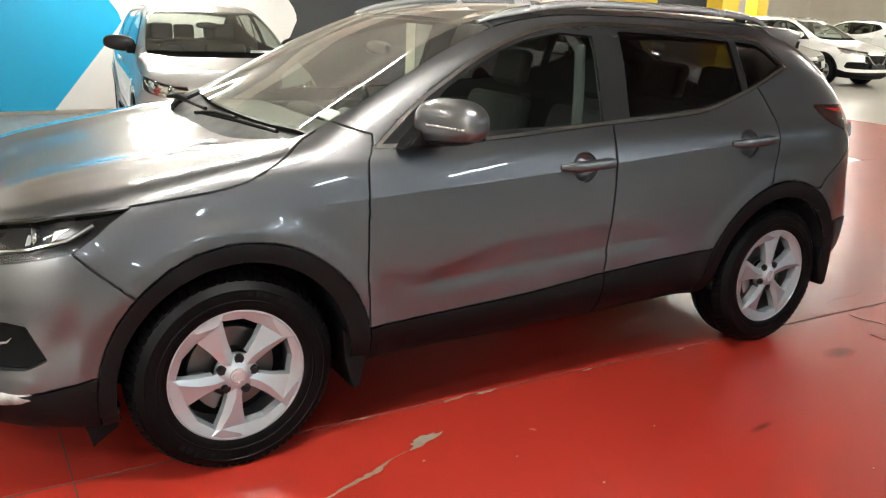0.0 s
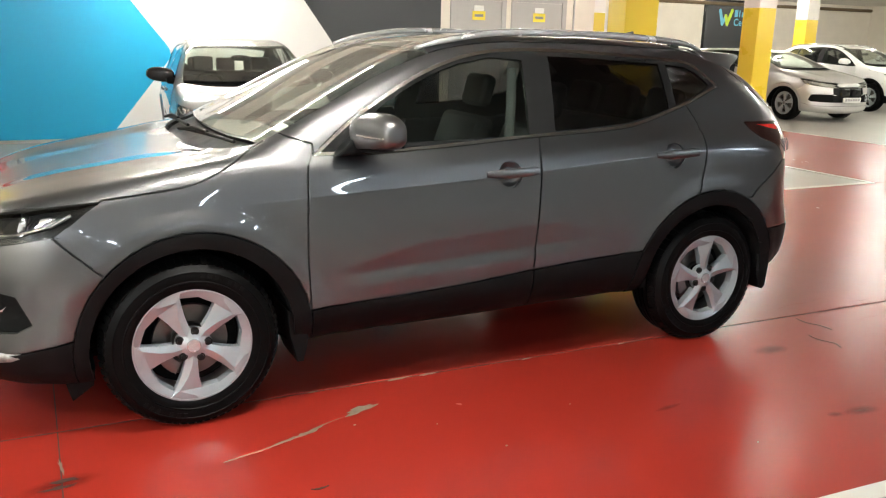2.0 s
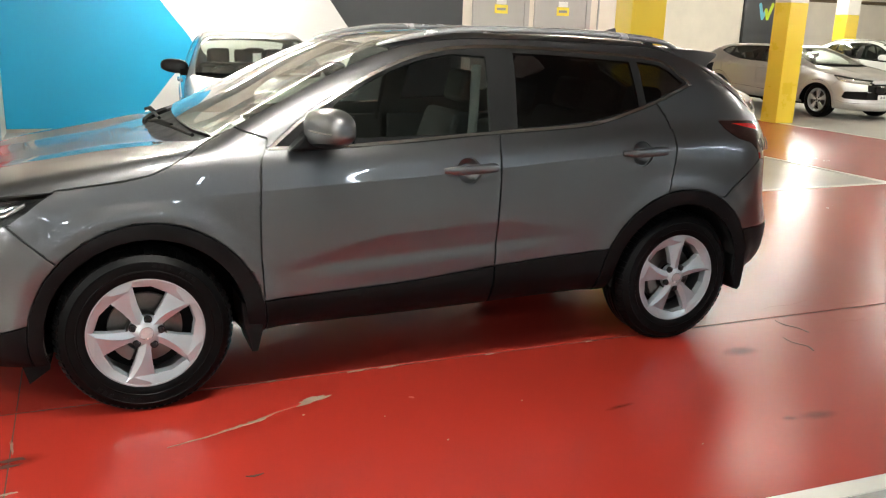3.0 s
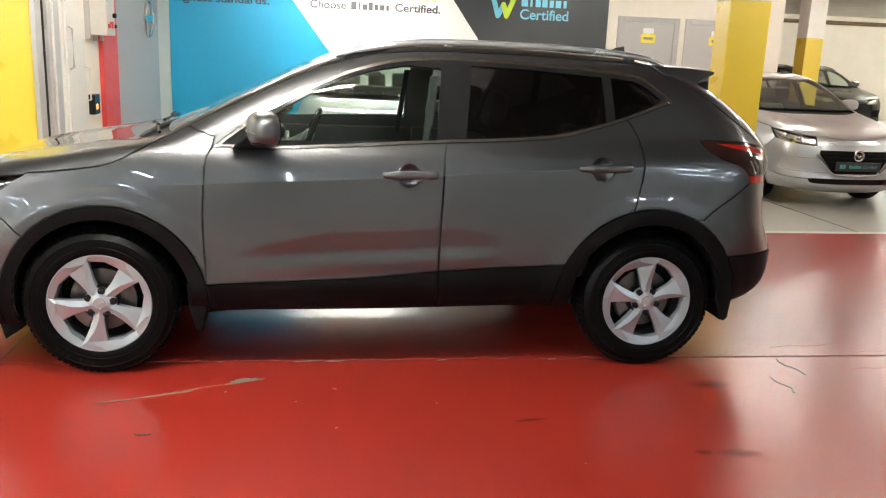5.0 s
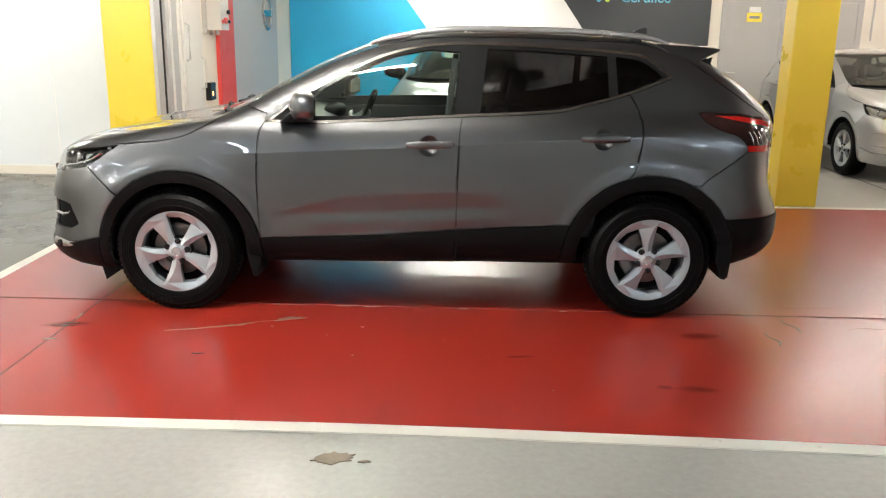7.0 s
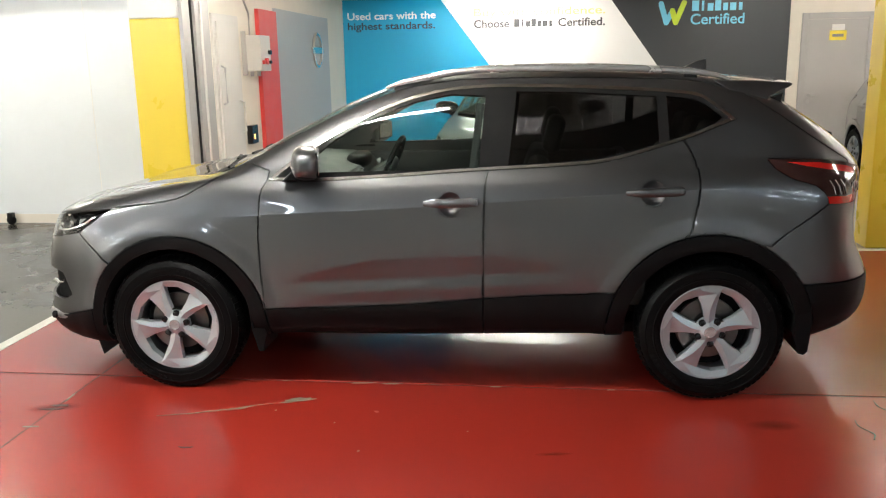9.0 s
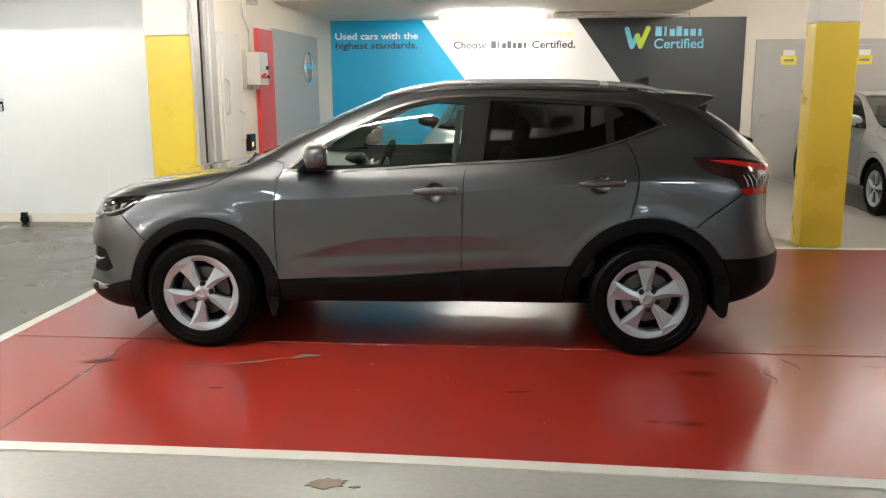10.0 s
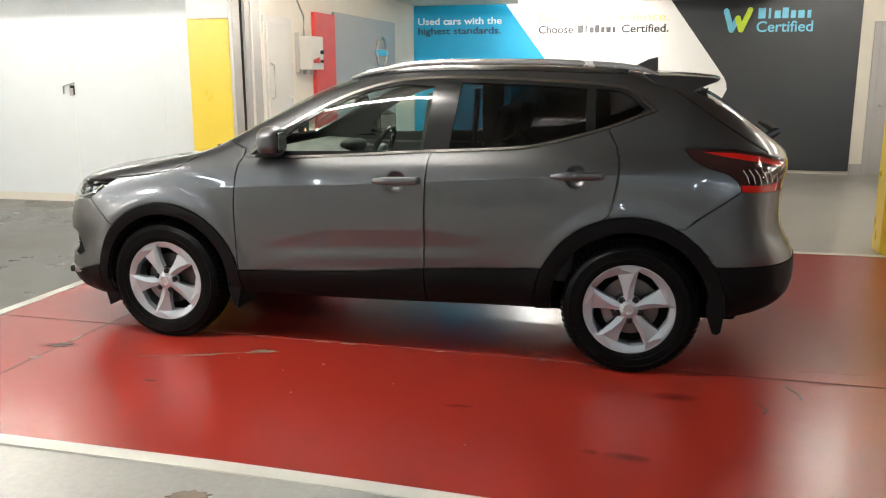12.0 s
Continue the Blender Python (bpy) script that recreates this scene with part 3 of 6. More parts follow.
part("gland", lathe([(0, -0.05), (0.02, -0.05), (0.02, 0), (0, 0)], 12, "z", centre=(0.06, 0.1, 0.0)), M["pipe"], sb)
part("gland", lathe([(0, -0.05), (0.02, -0.05), (0.02, 0), (0, 0)], 12, "z", centre=(0.10, 0.2, 0.0)), M["pipe"], sb)
cd = part("conduit", tube([(WALL_X + 0.03, 4.80, 1.92), (WALL_X + 0.03, 4.80, 2.15), (WALL_X + 0.03, 4.62, 2.32), (WALL_X + 0.03, 4.62, 2.72), (WALL_X + 0.03, 4.80, 2.76)], 0.011, 8), M["pipe"])
tagged(cd, "thin grey conduit pipe bent up the cream wall", "pipe")
du = part("duct", box(WALL_X, WALL_X + 0.09, 4.86, 5.02, 2.46, 3.0, 0.004), M["steel"])
tagged(du, "grey vertical cable trunking on the wall", "cable trunking")
so = tagged(empty("socket_box", pose(WALL_X, 4.60, 0.82)), "small black socket box with a glowing amber lamp", "socket box")
part("case", box(0, 0.06, 0, 0.19, 0, 0.19, 0.006), M["trim"], so)
part("indicator", box(0.06, 0.066, 0.05, 0.08, 0.05, 0.10, 0.002), M["ember"], so, "glowing amber indicator")
sg = part("hanging_sign", extruded([(3.84, 2.46), (4.10, 2.46), (4.46, 2.72), (4.46, 2.98), (3.84, 2.98)], "yz", WALL_X, WALL_X + 0.05, 0.004), M["screen_sign"])
tagged(sg, "dark navy sign fixed high on the wall", "sign")

# latch and hole in the white partition
la = tagged(empty("hasp", pose(-3.98, 4.49, 1.36)), "small bent metal hasp in the white partition", "latch")
part("hole", box(0.0, 0.06, -0.004, 0.01, -0.08, 0.03, 0.006), M["black_gap"], la)
part("loop", tube([(-0.08, -0.012, -0.07), (-0.07, -0.02, 0.02), (0.06, -0.02, 0.055), (0.08, -0.012, 0.05)], 0.008, 8), M["pipe"], la)
part("plate", box(0.0, 0.05, -0.012, -0.004, -0.09, 0.0, 0.003), M["steel"], la)
ca = tagged(empty("castor", pose(-3.75, 4.40, 0.0)), "small black castor wheel under the sliding partition", "castor")
part("wheel", lathe([(0, -0.018), (0.045, -0.018), (0.05, 0), (0.045, 0.018), (0, 0.018)], 20, "y", centre=(0, 0, 0.05)), M["tyre"], ca)
part("fork", box(-0.03, 0.03, -0.03, 0.03, 0.06, 0.13, 0.006), M["trim"], ca)
for x in (-6.2, -3.95, -2.75):
    slab("trim_sheet_joint", x, x + 0.006, 4.497, 4.5, 0.1, 2.57, M["white_paint"], "faint joint between white wall sheets", "trim")

# big printed display board
PX0, PX1, PZ0, PZ1, PY = -1.145, 5.575, 0.05, 2.575, 9.37
pb = tagged(empty("display_panel", pose(0, PY, 0)), "large printed wall board in blue, white and black with slogans", "display board")
part("black_field", box(PX0, PX1, 0.002, 0.05, PZ0, PZ1, 0.004), M["print_black"], pb, "matt black field")
wb = [(0.42, PZ1 - 0.001), (0.47, PZ0 + 0.001)]
white = [(-0.6, PZ1 - 0.002), (2.90, PZ1 - 0.002)] + smooth_line([(2.90, PZ1 - 0.002), (3.62, 1.58), (3.74, 1.40), (3.77, 1.28), (3.72, 1.13), (3.2, PZ0 + 0.002)], 4)[1:] + [(-0.6, PZ0 + 0.002)]
part("white_field", extruded(white, "xz", -0.0015, 0.002), M["print_white"], pb, "white field", smooth=False)
blue = [(PX0 + 0.002, PZ1 - 0.003), (0.37, PZ1 - 0.003)] + smooth_line([(0.37, PZ1 - 0.003), (1.06, 1.65), (1.30, 1.34), (1.345, 1.22), (1.29, 1.08), (0.47, PZ0 + 0.003)], 4)[1:] + [(PX0 + 0.002, PZ0 + 0.003)]
part("blue_field", extruded(blue, "xz", -0.004, -0.0015), M["blue"], pb, "bright blue field", smooth=False)


def text(body, x, z, height, y, mat, parent, width=0.0, name="lettering", bold=0.0):
    """Lettering facing the camera's side, its baseline at z and its left end at x."""
    cu = bpy.data.curves.new(name, "FONT")
    cu.body, cu.size, cu.extrude, cu.offset = body, height / 0.70, 0.0008, bold
    ob = bpy.data.objects.new(name, cu)
    scene.collection.objects.link(ob)
    bpy.context.view_layer.update()
    me = bpy.data.meshes.new_from_object(ob.evaluated_get(bpy.context.evaluated_depsgraph_get()))
    bpy.data.objects.remove(ob)
    xs = [v.co.x for v in me.vertices]
    k = width / (max(xs) - min(xs)) if width else 1.0
    x0 = min(xs)
    for v in me.vertices:
        v.co = Vector((x + (v.co.x - x0) * k, y - v.co.z, z + v.co.y))
    # one piece for each letter
    src = bmesh.new()
    src.from_mesh(me)
    src.verts.ensure_lookup_table()
    left, out = set(src.verts), empty(name)
    out.parent = parent
    while left:
        stack, isle = [min(left, key=lambda v: (v.co.x, v.index))], set()
        while stack:
            v = stack.pop()
            if v in isle:
                continue
            isle.add(v)
            stack += [e.other_vert(v) for e in v.link_edges]
        left -= isle
        bm = bmesh.new()
        nv = {v: bm.verts.new(v.co) for v in isle}
        for f in {f for v in isle for f in v.link_faces}:
            bm.faces.new([nv[v] for v in f.verts])
        part("letter", bm, mat, out, smooth=False)
    src.free()
    return out


def name_bars(x, z, wide, tall, y, mat, parent):
    """A name as seven plain upright bars, three of them taller."""
    step = wide / 7
    for k, (rise, share) in enumerate(((1.0, 0.94), (0.98, 0.30), (0.73, 0.78), (1.0, 0.80), (0.73, 0.64), (0.73, 0.82), (0.73, 0.48))):
        a = x + k * step + step * (1 - share) / 2
        part("bar", extruded([(a, z), (a + step * share, z), (a + step * share, z + tall * rise), (a, z + tall * rise)], "xz", y - 0.001, y), mat, parent, smooth=False)


text("Used cars with the", -1.07, 2.275, 0.105, -0.006, M["text_pale"], pb, 1.38, bold=0.003)
text("highest standards.", -1.07, 2.125, 0.105, -0.006, M["text_navy"], pb, 1.37, bold=0.003)
text("Buy with confidence.", 0.90, 2.285, 0.115, -0.0035, M["text_gold"], pb, 1.98, bold=0.001)
text("Choose", 0.90, 2.115, 0.115, -0.0035, M["text_dark"], pb, 0.54, bold=0.0035)
name_bars(1.51, 2.115, 0.60, 0.115, -0.0035, M["text_dark"], pb)
text("Certified.", 2.18, 2.115, 0.115, -0.0035, M["text_dark"], pb, 0.70, bold=0.0035)
name_bars(4.15, 2.285, 0.76, 0.15, 0.0, M["text_blue"], pb)
text("Certified", 4.14, 2.095, 0.15, 0.0, M["text_blue"], pb, 0.78, bold=0.003)


def stroke(a, b, wd):
    d = Vector((b[0] - a[0], b[1] - a[1])).normalized()
    n = Vector((-d.y, d.x)) * wd / 2
    out = []
    for c, s in ((a, 1), (b, -1)):
        for k in range(7):
            t = math.pi * k / 6
            v = Vector(c) + n * math.cos(t) * s - d * math.sin(t) * wd / 2 * s
            out.append((v.x, v.y))
    return out


def emblem(parent, x, z, k, y):
    """Three rounded strokes in blue and lime."""
    for name, a, b, mat, dy in (("mark_stroke", (0.04, 0.30), (0.12, 0.04), M["text_blue"], 0.0), ("mark_stroke", (0.12, 0.04), (0.20, 0.20), M["text_blue"], -0.001), ("mark_stroke", (0.25, 0.04), (0.36, 0.31), M["lime"], -0.002), ("mark_stroke", (0.20, 0.20), (0.25, 0.04), M["lime"], -0.003)):
        part(name, extruded([(x + k * p[0], z + k * p[1]) for p in stroke(a, b, 0.075)], "xz", y + dy - 0.001, y + dy), mat, parent, smooth=False)


emblem(pb, 3.66, 2.085, 1.05, -0.0005)

# grey plant-room doors
def plant_door(name, x0, x1, handle_left, label):
    d = tagged(empty(name, pose(x0, Y_BACK, 0)), label, "door", "grey doors", kind="structure")
    w = x1 - x0
    bm = bmesh.new()
    box(0, 0.09, -0.03, 0.0, 0, 2.22, 0.004, bm=bm)
    box(w - 0.09, w, -0.03, 0.0, 0, 2.22, 0.004, bm=bm)
    box(0.091, w - 0.091, -0.03, 0.0, 2.13, 2.22, 0.004, bm=bm)
    part("door_frame", bm, M["door_grey"], d)
    part("leaf", box(0.093, w - 0.093, -0.018, 0.0, 0.012, 2.127, 0.003), M["door_grey"], d)
    hx = 0.16 if handle_left else w - 0.16
    s = 1 if handle_left else -1
    part("handle", tube([(hx, -0.018, 1.02), (hx, -0.065, 1.02), (hx + 0.12 * s, -0.068, 1.02)], 0.010, 8), M["pipe"], d, "steel lever handle")
    part("lock", lathe([(0, -0.008), (0.025, -0.008), (0.027, 0), (0, 0)], 16, "y", centre=(hx, -0.018, 0.93)), M["pipe"], d, "round lock plate")
    part("escutcheon", lathe([(0, -0.008), (0.027, -0.008), (0.029, 0), (0, 0)], 16, "y", centre=(hx, -0.0185, 1.02)), M["pipe"], d)
    sg = part("notice", box(w / 2 - 0.12, w / 2 + 0.12, -0.023, -0.018, 1.82, 1.96), M["sign_yellow"], d, "yellow warning label", smooth=False)
    part("notice_bar", box(w / 2 - 0.08, w / 2 + 0.08, -0.0245, -0.0232, 1.87, 1.91), M["bar_grey"], sg, smooth=False)
    part("notice", box(w / 2 - 0.09, w / 2 + 0.09, -0.023, -0.018, 1.965, 2.05), M["paper"], d, "white label", smooth=False)
    if handle_left:
        part("notice", box(w / 2 - 0.10, w / 2 + 0.12, -0.0215, -0.018, 1.08, 1.27), M["door_grey"], d, "faded paper notice", smooth=False)
    return d


plant_door("door_2", 5.76, 6.80, True, "grey painted steel door with yellow warning label, closed")
plant_door("door_3", 6.90, 8.0, False, "grey painted steel door with yellow warning label, closed")
slab("trim_cable", 8.15, 8.17, Y_BACK - 0.03, Y_BACK, 1.55, CEIL - 0.01, M["pipe"], "grey vertical conduit on the wall", "pipe")

# second sign and doorway far off
fb = tagged(empty("far_panel", pose(21.3, Y_FAR - 0.05, 0)), "dark wall board with a blue and lime mark", "display board")
part("black_field", box(0.07, 2.75, 0, 0.05, 0.97, 2.97, 0.004), M["print_black"], fb)
for nm, a in (("side_frame", (0, 0.066, -0.02, 0.05, 0.9, 3.05)), ("side_frame", (2.754, 2.82, -0.02, 0.05, 0.9, 3.05)), ("end_frame", (0.07, 2.75, -0.02, 0.05, 0.9, 0.966)), ("end_frame", (0.07, 2.75, -0.02, 0.05, 2.974, 3.05))):
    part(nm, box(*a, 0.004), M["trim"], fb, "black frame")
emblem(fb, 0.66, 2.14, 1.75, -0.001)
name_bars(1.42, 2.47, 1.15, 0.24, -0.002, M["text_blue"], fb)
text("Certified", 1.42, 2.17, 0.24, -0.002, M["text_blue"], fb, 1.17, bold=0.004)
bd2 = tagged(empty("door_4", pose(X_RIGHT, 17.6, 0)), "low brown-framed opening in the far wall, half open", "door", kind="structure")
part("recess", box(-0.02, 0.0, 0.05, 1.05, 0, 1.45), M["brown_door"], bd2, "dark brown recess", smooth=False)
for a in ((-0.06, -0.022, 0.0, 0.05, 0, 1.5), (-0.06, -0.022, 1.05, 1.10, 0, 1.5), (-0.06, -0.022, 0.051, 1.049, 1.45, 1.5)):
    part("door_frame", box(*a, 0.004), M["cream"], bd2)
part("leaf", box(-0.05, -0.022, 0.06, 0.45, 0.01, 1.44, 0.004), M["slab"], bd2)


pp = part("ceiling_pipe", tube([(9.1, 20.43, 2.88), (16.0, 20.43, 2.9), (29.9, 20.43, 2.92)], 0.06, 12), M["brown_door"])
tagged(pp, "reddish-brown service pipe along the far wall", "pipe")


# lamps
def strip_lamp(x, y, z, length, along="x", lit=True, glowing="tube", drop=0.0, thick=0.019, label="twin fluorescent strip lamp, lit, in a set with added fill lamps"):
    lm = empty("strip_lamp", pose(x, y, z, 0, 0, 0 if along == "x" else 90))
    h = length / 2
    part("housing", box(-h, h, -0.03, 0.03, -0.05 - drop, -drop, 0.006), M["lamp_body"], lm)
    for s in (-1, 1) if drop else ():
        part("hanger", tube([(s * h * 0.7, 0, -drop), (s * h * 0.7, 0, 0)], 0.006, 6), M["pipe"], lm)
    part("tube", tube([(-h + 0.03, 0, -0.056 - thick - drop), (h - 0.03, 0, -0.056 - thick - drop)], thick, 12), M[glowing] if lit else M["lamp_body"], lm)
    for s in (-1, 1):
        part("end_cap", box(s * h - 0.015, s * h + 0.015, -0.03, 0.03, -0.10 - drop, -0.04 - drop, 0.004), M["lamp_body"], lm)
    return tagged(lm, label, "ceiling lamp", "strip lamps")


strip_lamp(1.56, 8.25, 2.60, 1.62, glowing="tube_bright")
strip_lamp(3.45, 8.05, 2.60, 1.95, lit=False, label="unlit fluorescent strip lamp on the bulkhead soffit")
# mirrored lamps, plus unseen ones added as fill west, right and far
for x, y, g in ((-6.0, 2.6, "tube_dim"), (-3.6, 2.6, "tube_soft"), (0.5, 2.5, "tube"), (5.3, 5.4, "tube_soft"), (5.9, 2.6, "tube_faint"), (7.4, 6.6, "tube_dim"), (14.5, 7.6, "tube_dim"), (16.5, 12.5, "tube_dim"), (23.0, 14.0, "tube_dim"), (10.4, 7.6, "tube_dim"), (11.2, 12.4, "tube_dim"), (7.2, 0.3, "tube_soft"), (-6.7, -4.2, "tube_strong"), (-6.7, -7.0, "tube_strong"), (-5.6, -1.7, "tube_strong"), (-2.6, -1.7, "tube_strong"), (0.4, -0.95, "tube_wide")):
    strip_lamp(x, y, CEIL, 1.5, glowing=g, drop=0.28 if 2 < y < 5 or x < -2 else 0.02, thick=0.034 if (x, y) == (0.4, -0.95) else 0.019)
for y in (-5.4, -9.2):
    for k in range(9):
        strip_lamp(-5.2 + 1.9 * k, y, CEIL, 1.5, "y", glowing="tube_cool", label="cool white fluorescent strip lamp, lit")
# unseen fill lamps added over the far bays and right lane
for x, y in ((14.5, 4.6), (18.0, 7.6), (22.0, 7.6), (18.0, 14.5), (25.0, 10.0), (10.5, 2.0), (15.0, 1.5), (20.0, 1.5)):
    strip_lamp(x, y, CEIL, 1.5, drop=0.2, glowing="tube_far")


import functools
# three more lamps, added only to brighten the far wall
for x, y in ((16.5, 16.2), (21.0, 16.6), (26.0, 15.5)):
    strip_lamp(x, y, CEIL, 1.5, drop=0.02, glowing="tube_soft")


from mathutils.bvhtree import BVHTree


# ---------------------------------------------------------------- cars
# A car's own axes: x to the rear from the front axle, y across (negative: its left side), z up.
WB = 2.646
SECTIONS = [  # across the body, from under the floor over the flank to the roof's middle: width and height along x
    (curve((-0.3, 0.0), (2.85, 0.0)), curve((-0.3, 0.22), (2.85, 0.26))),
    (curve((-0.3, 0.80), (2.85, 0.79)), curve((-0.3, 0.24), (0.4, 0.285), (1.3, 0.295), (2.2, 0.31), (2.85, 0.30))),
    (curve((-0.3, 0.855), (0.5, 0.862), (2.2, 0.862), (2.85, 0.85)), curve((-0.3, 0.36), (0.5, 0.38), (2.2, 0.40), (2.85, 0.40))),
    (curve((-0.3, 0.868), (0.5, 0.876), (1.3, 0.877), (2.2, 0.882), (2.85, 0.872)), curve((-0.3, 0.54), (1.3, 0.55), (2.85, 0.58))),
    (curve((-0.3, 0.880), (0.3, 0.884), (1.4, 0.890), (2.2, 0.895), (2.85, 0.885)), curve((-0.3, 0.73), (0.5, 0.76), (2.0, 0.80), (2.85, 0.80))),
    (curve((-0.3, 0.856), (0.3, 0.872), (1.4, 0.882), (2.2, 0.885), (2.85, 0.863)), curve((-0.3, 0.862), (0.0, 0.885), (0.5, 0.912), (1.4, 0.958), (2.2, 1.012), (2.6, 1.030), (2.85, 1.034))),
    (curve((-0.3, 0.79), (0.0, 0.80), (0.5, 0.815), (1.4, 0.825), (2.1, 0.82), (2.85, 0.797)), curve((-0.3, 0.97), (0.0, 1.025), (0.25, 1.062), (0.5, 1.068), (1.1, 1.083), (1.6, 1.105), (2.1, 1.130), (2.85, 1.158))),
    (curve((-0.3, 0.65), (0.0, 0.67), (0.2, 0.70), (0.3, 0.715), (0.6, 0.69), (0.9, 0.64), (1.15, 0.60), (1.4, 0.588), (1.8, 0.582), (2.3, 0.578), (2.6, 0.602), (2.85, 0.645)),
     curve((-0.3, 1.00), (0.0, 1.050), (0.2, 1.085), (0.3, 1.118), (0.6, 1.262), (0.9, 1.405), (1.15, 1.492), (1.35, 1.526), (1.8, 1.540), (2.3, 1.529), (2.6, 1.509), (2.85, 1.432))),
    (curve((-0.3, 0.36), (0.2, 0.40), (0.6, 0.38), (1.2, 0.33), (2.3, 0.33), (2.85, 0.35)),
     curve((-0.3, 1.003), (0.0, 1.053), (0.15, 1.08), (0.3, 1.145), (0.6, 1.290), (0.9, 1.436), (1.1, 1.508), (1.35, 1.552), (1.8, 1.568), (2.3, 1.558), (2.6, 1.535), (2.85, 1.482))),
    (curve((-0.3, 0.0), (2.85, 0.0)),
     curve((-0.3, 1.005), (0.0, 1.053), (0.13, 1.08), (0.3, 1.163), (0.6, 1.303), (0.9, 1.450), (1.08, 1.516), (1.35, 1.560), (1.8, 1.576), (2.3, 1.567), (2.6, 1.543), (2.85, 1.494))),
]
NOSE = [(-0.50, 0.20), (-0.82, 0.195), (-0.935, 0.26), (-0.915, 0.44), (-0.90, 0.60), (-0.872, 0.715), (-0.852, 0.785), (-0.840, 0.822), (-0.834, 0.834), (-0.83, 0.838)]
TAIL = [(3.25, 0.31), (3.40, 0.335), (3.475, 0.40), (3.495, 0.565), (3.420, 0.745), (3.412, 0.92), (3.438, 1.05), (3.43, 1.10), (3.43, 1.115), (3.43, 1.12)]
SEG = [2, 3, 12, 18, 10, 10, 12, 9, 7]
X0, X1 = -0.30, 2.85


def flank(x, w, z):
    """Swells and hollows of the flank: arch lips, the scooped lower doors."""
    for hx in (0.01, WB - 0.01):
        r = math.hypot(x - hx, z - 0.345)
        if w > 0.6 and z < 1.0:
            w += 0.012 * math.exp(-((r - 0.44) / 0.05) ** 2) + 0.010 * math.exp(-((r - 0.50) / 0.035) ** 2)
    if w > 0.6:
        run = 1 / (1 + math.exp(-(x - 0.72) / 0.045)) / (1 + math.exp((x - 1.80) / 0.07))
        lift = 0.05 * (x - 1.3)
        lens = 0.25 + 0.75 * min(1.0, max(0.0, (x - 0.62) / 0.40)) * min(1.0, max(0.0, (1.98 - x) / 0.35))
        w -= run * np.interp(z - lift if z - lift < 0.60 else 0.60 + (z - lift - 0.60) / lens, [0.44, 0.49, 0.545, 0.565, 0.60, 0.665, 0.705, 0.76], [0.0, 0.003, -0.001, 0.001, 0.010, 0.0055, 0.0005, 0.0])
    return w


def bonnet(x, w, z):
    """The fold along each side of the bonnet."""
    if x > 0.26 or z < 0.8 or w > 0.80:
        return 0.0
    d = w - np.interp(x, [-0.75, -0.40, -0.11, 0.05, 0.2], [0.46, 0.50, 0.54, 0.63, 0.74])
    fade = 1 / (1 + math.exp(-(x + 0.60) / 0.05)) / (1 + math.exp((x - 0.12) / 0.03))
    return 0.010 * fade * math.exp(-(d / (0.13 if d < 0 else 0.040)) ** 2)


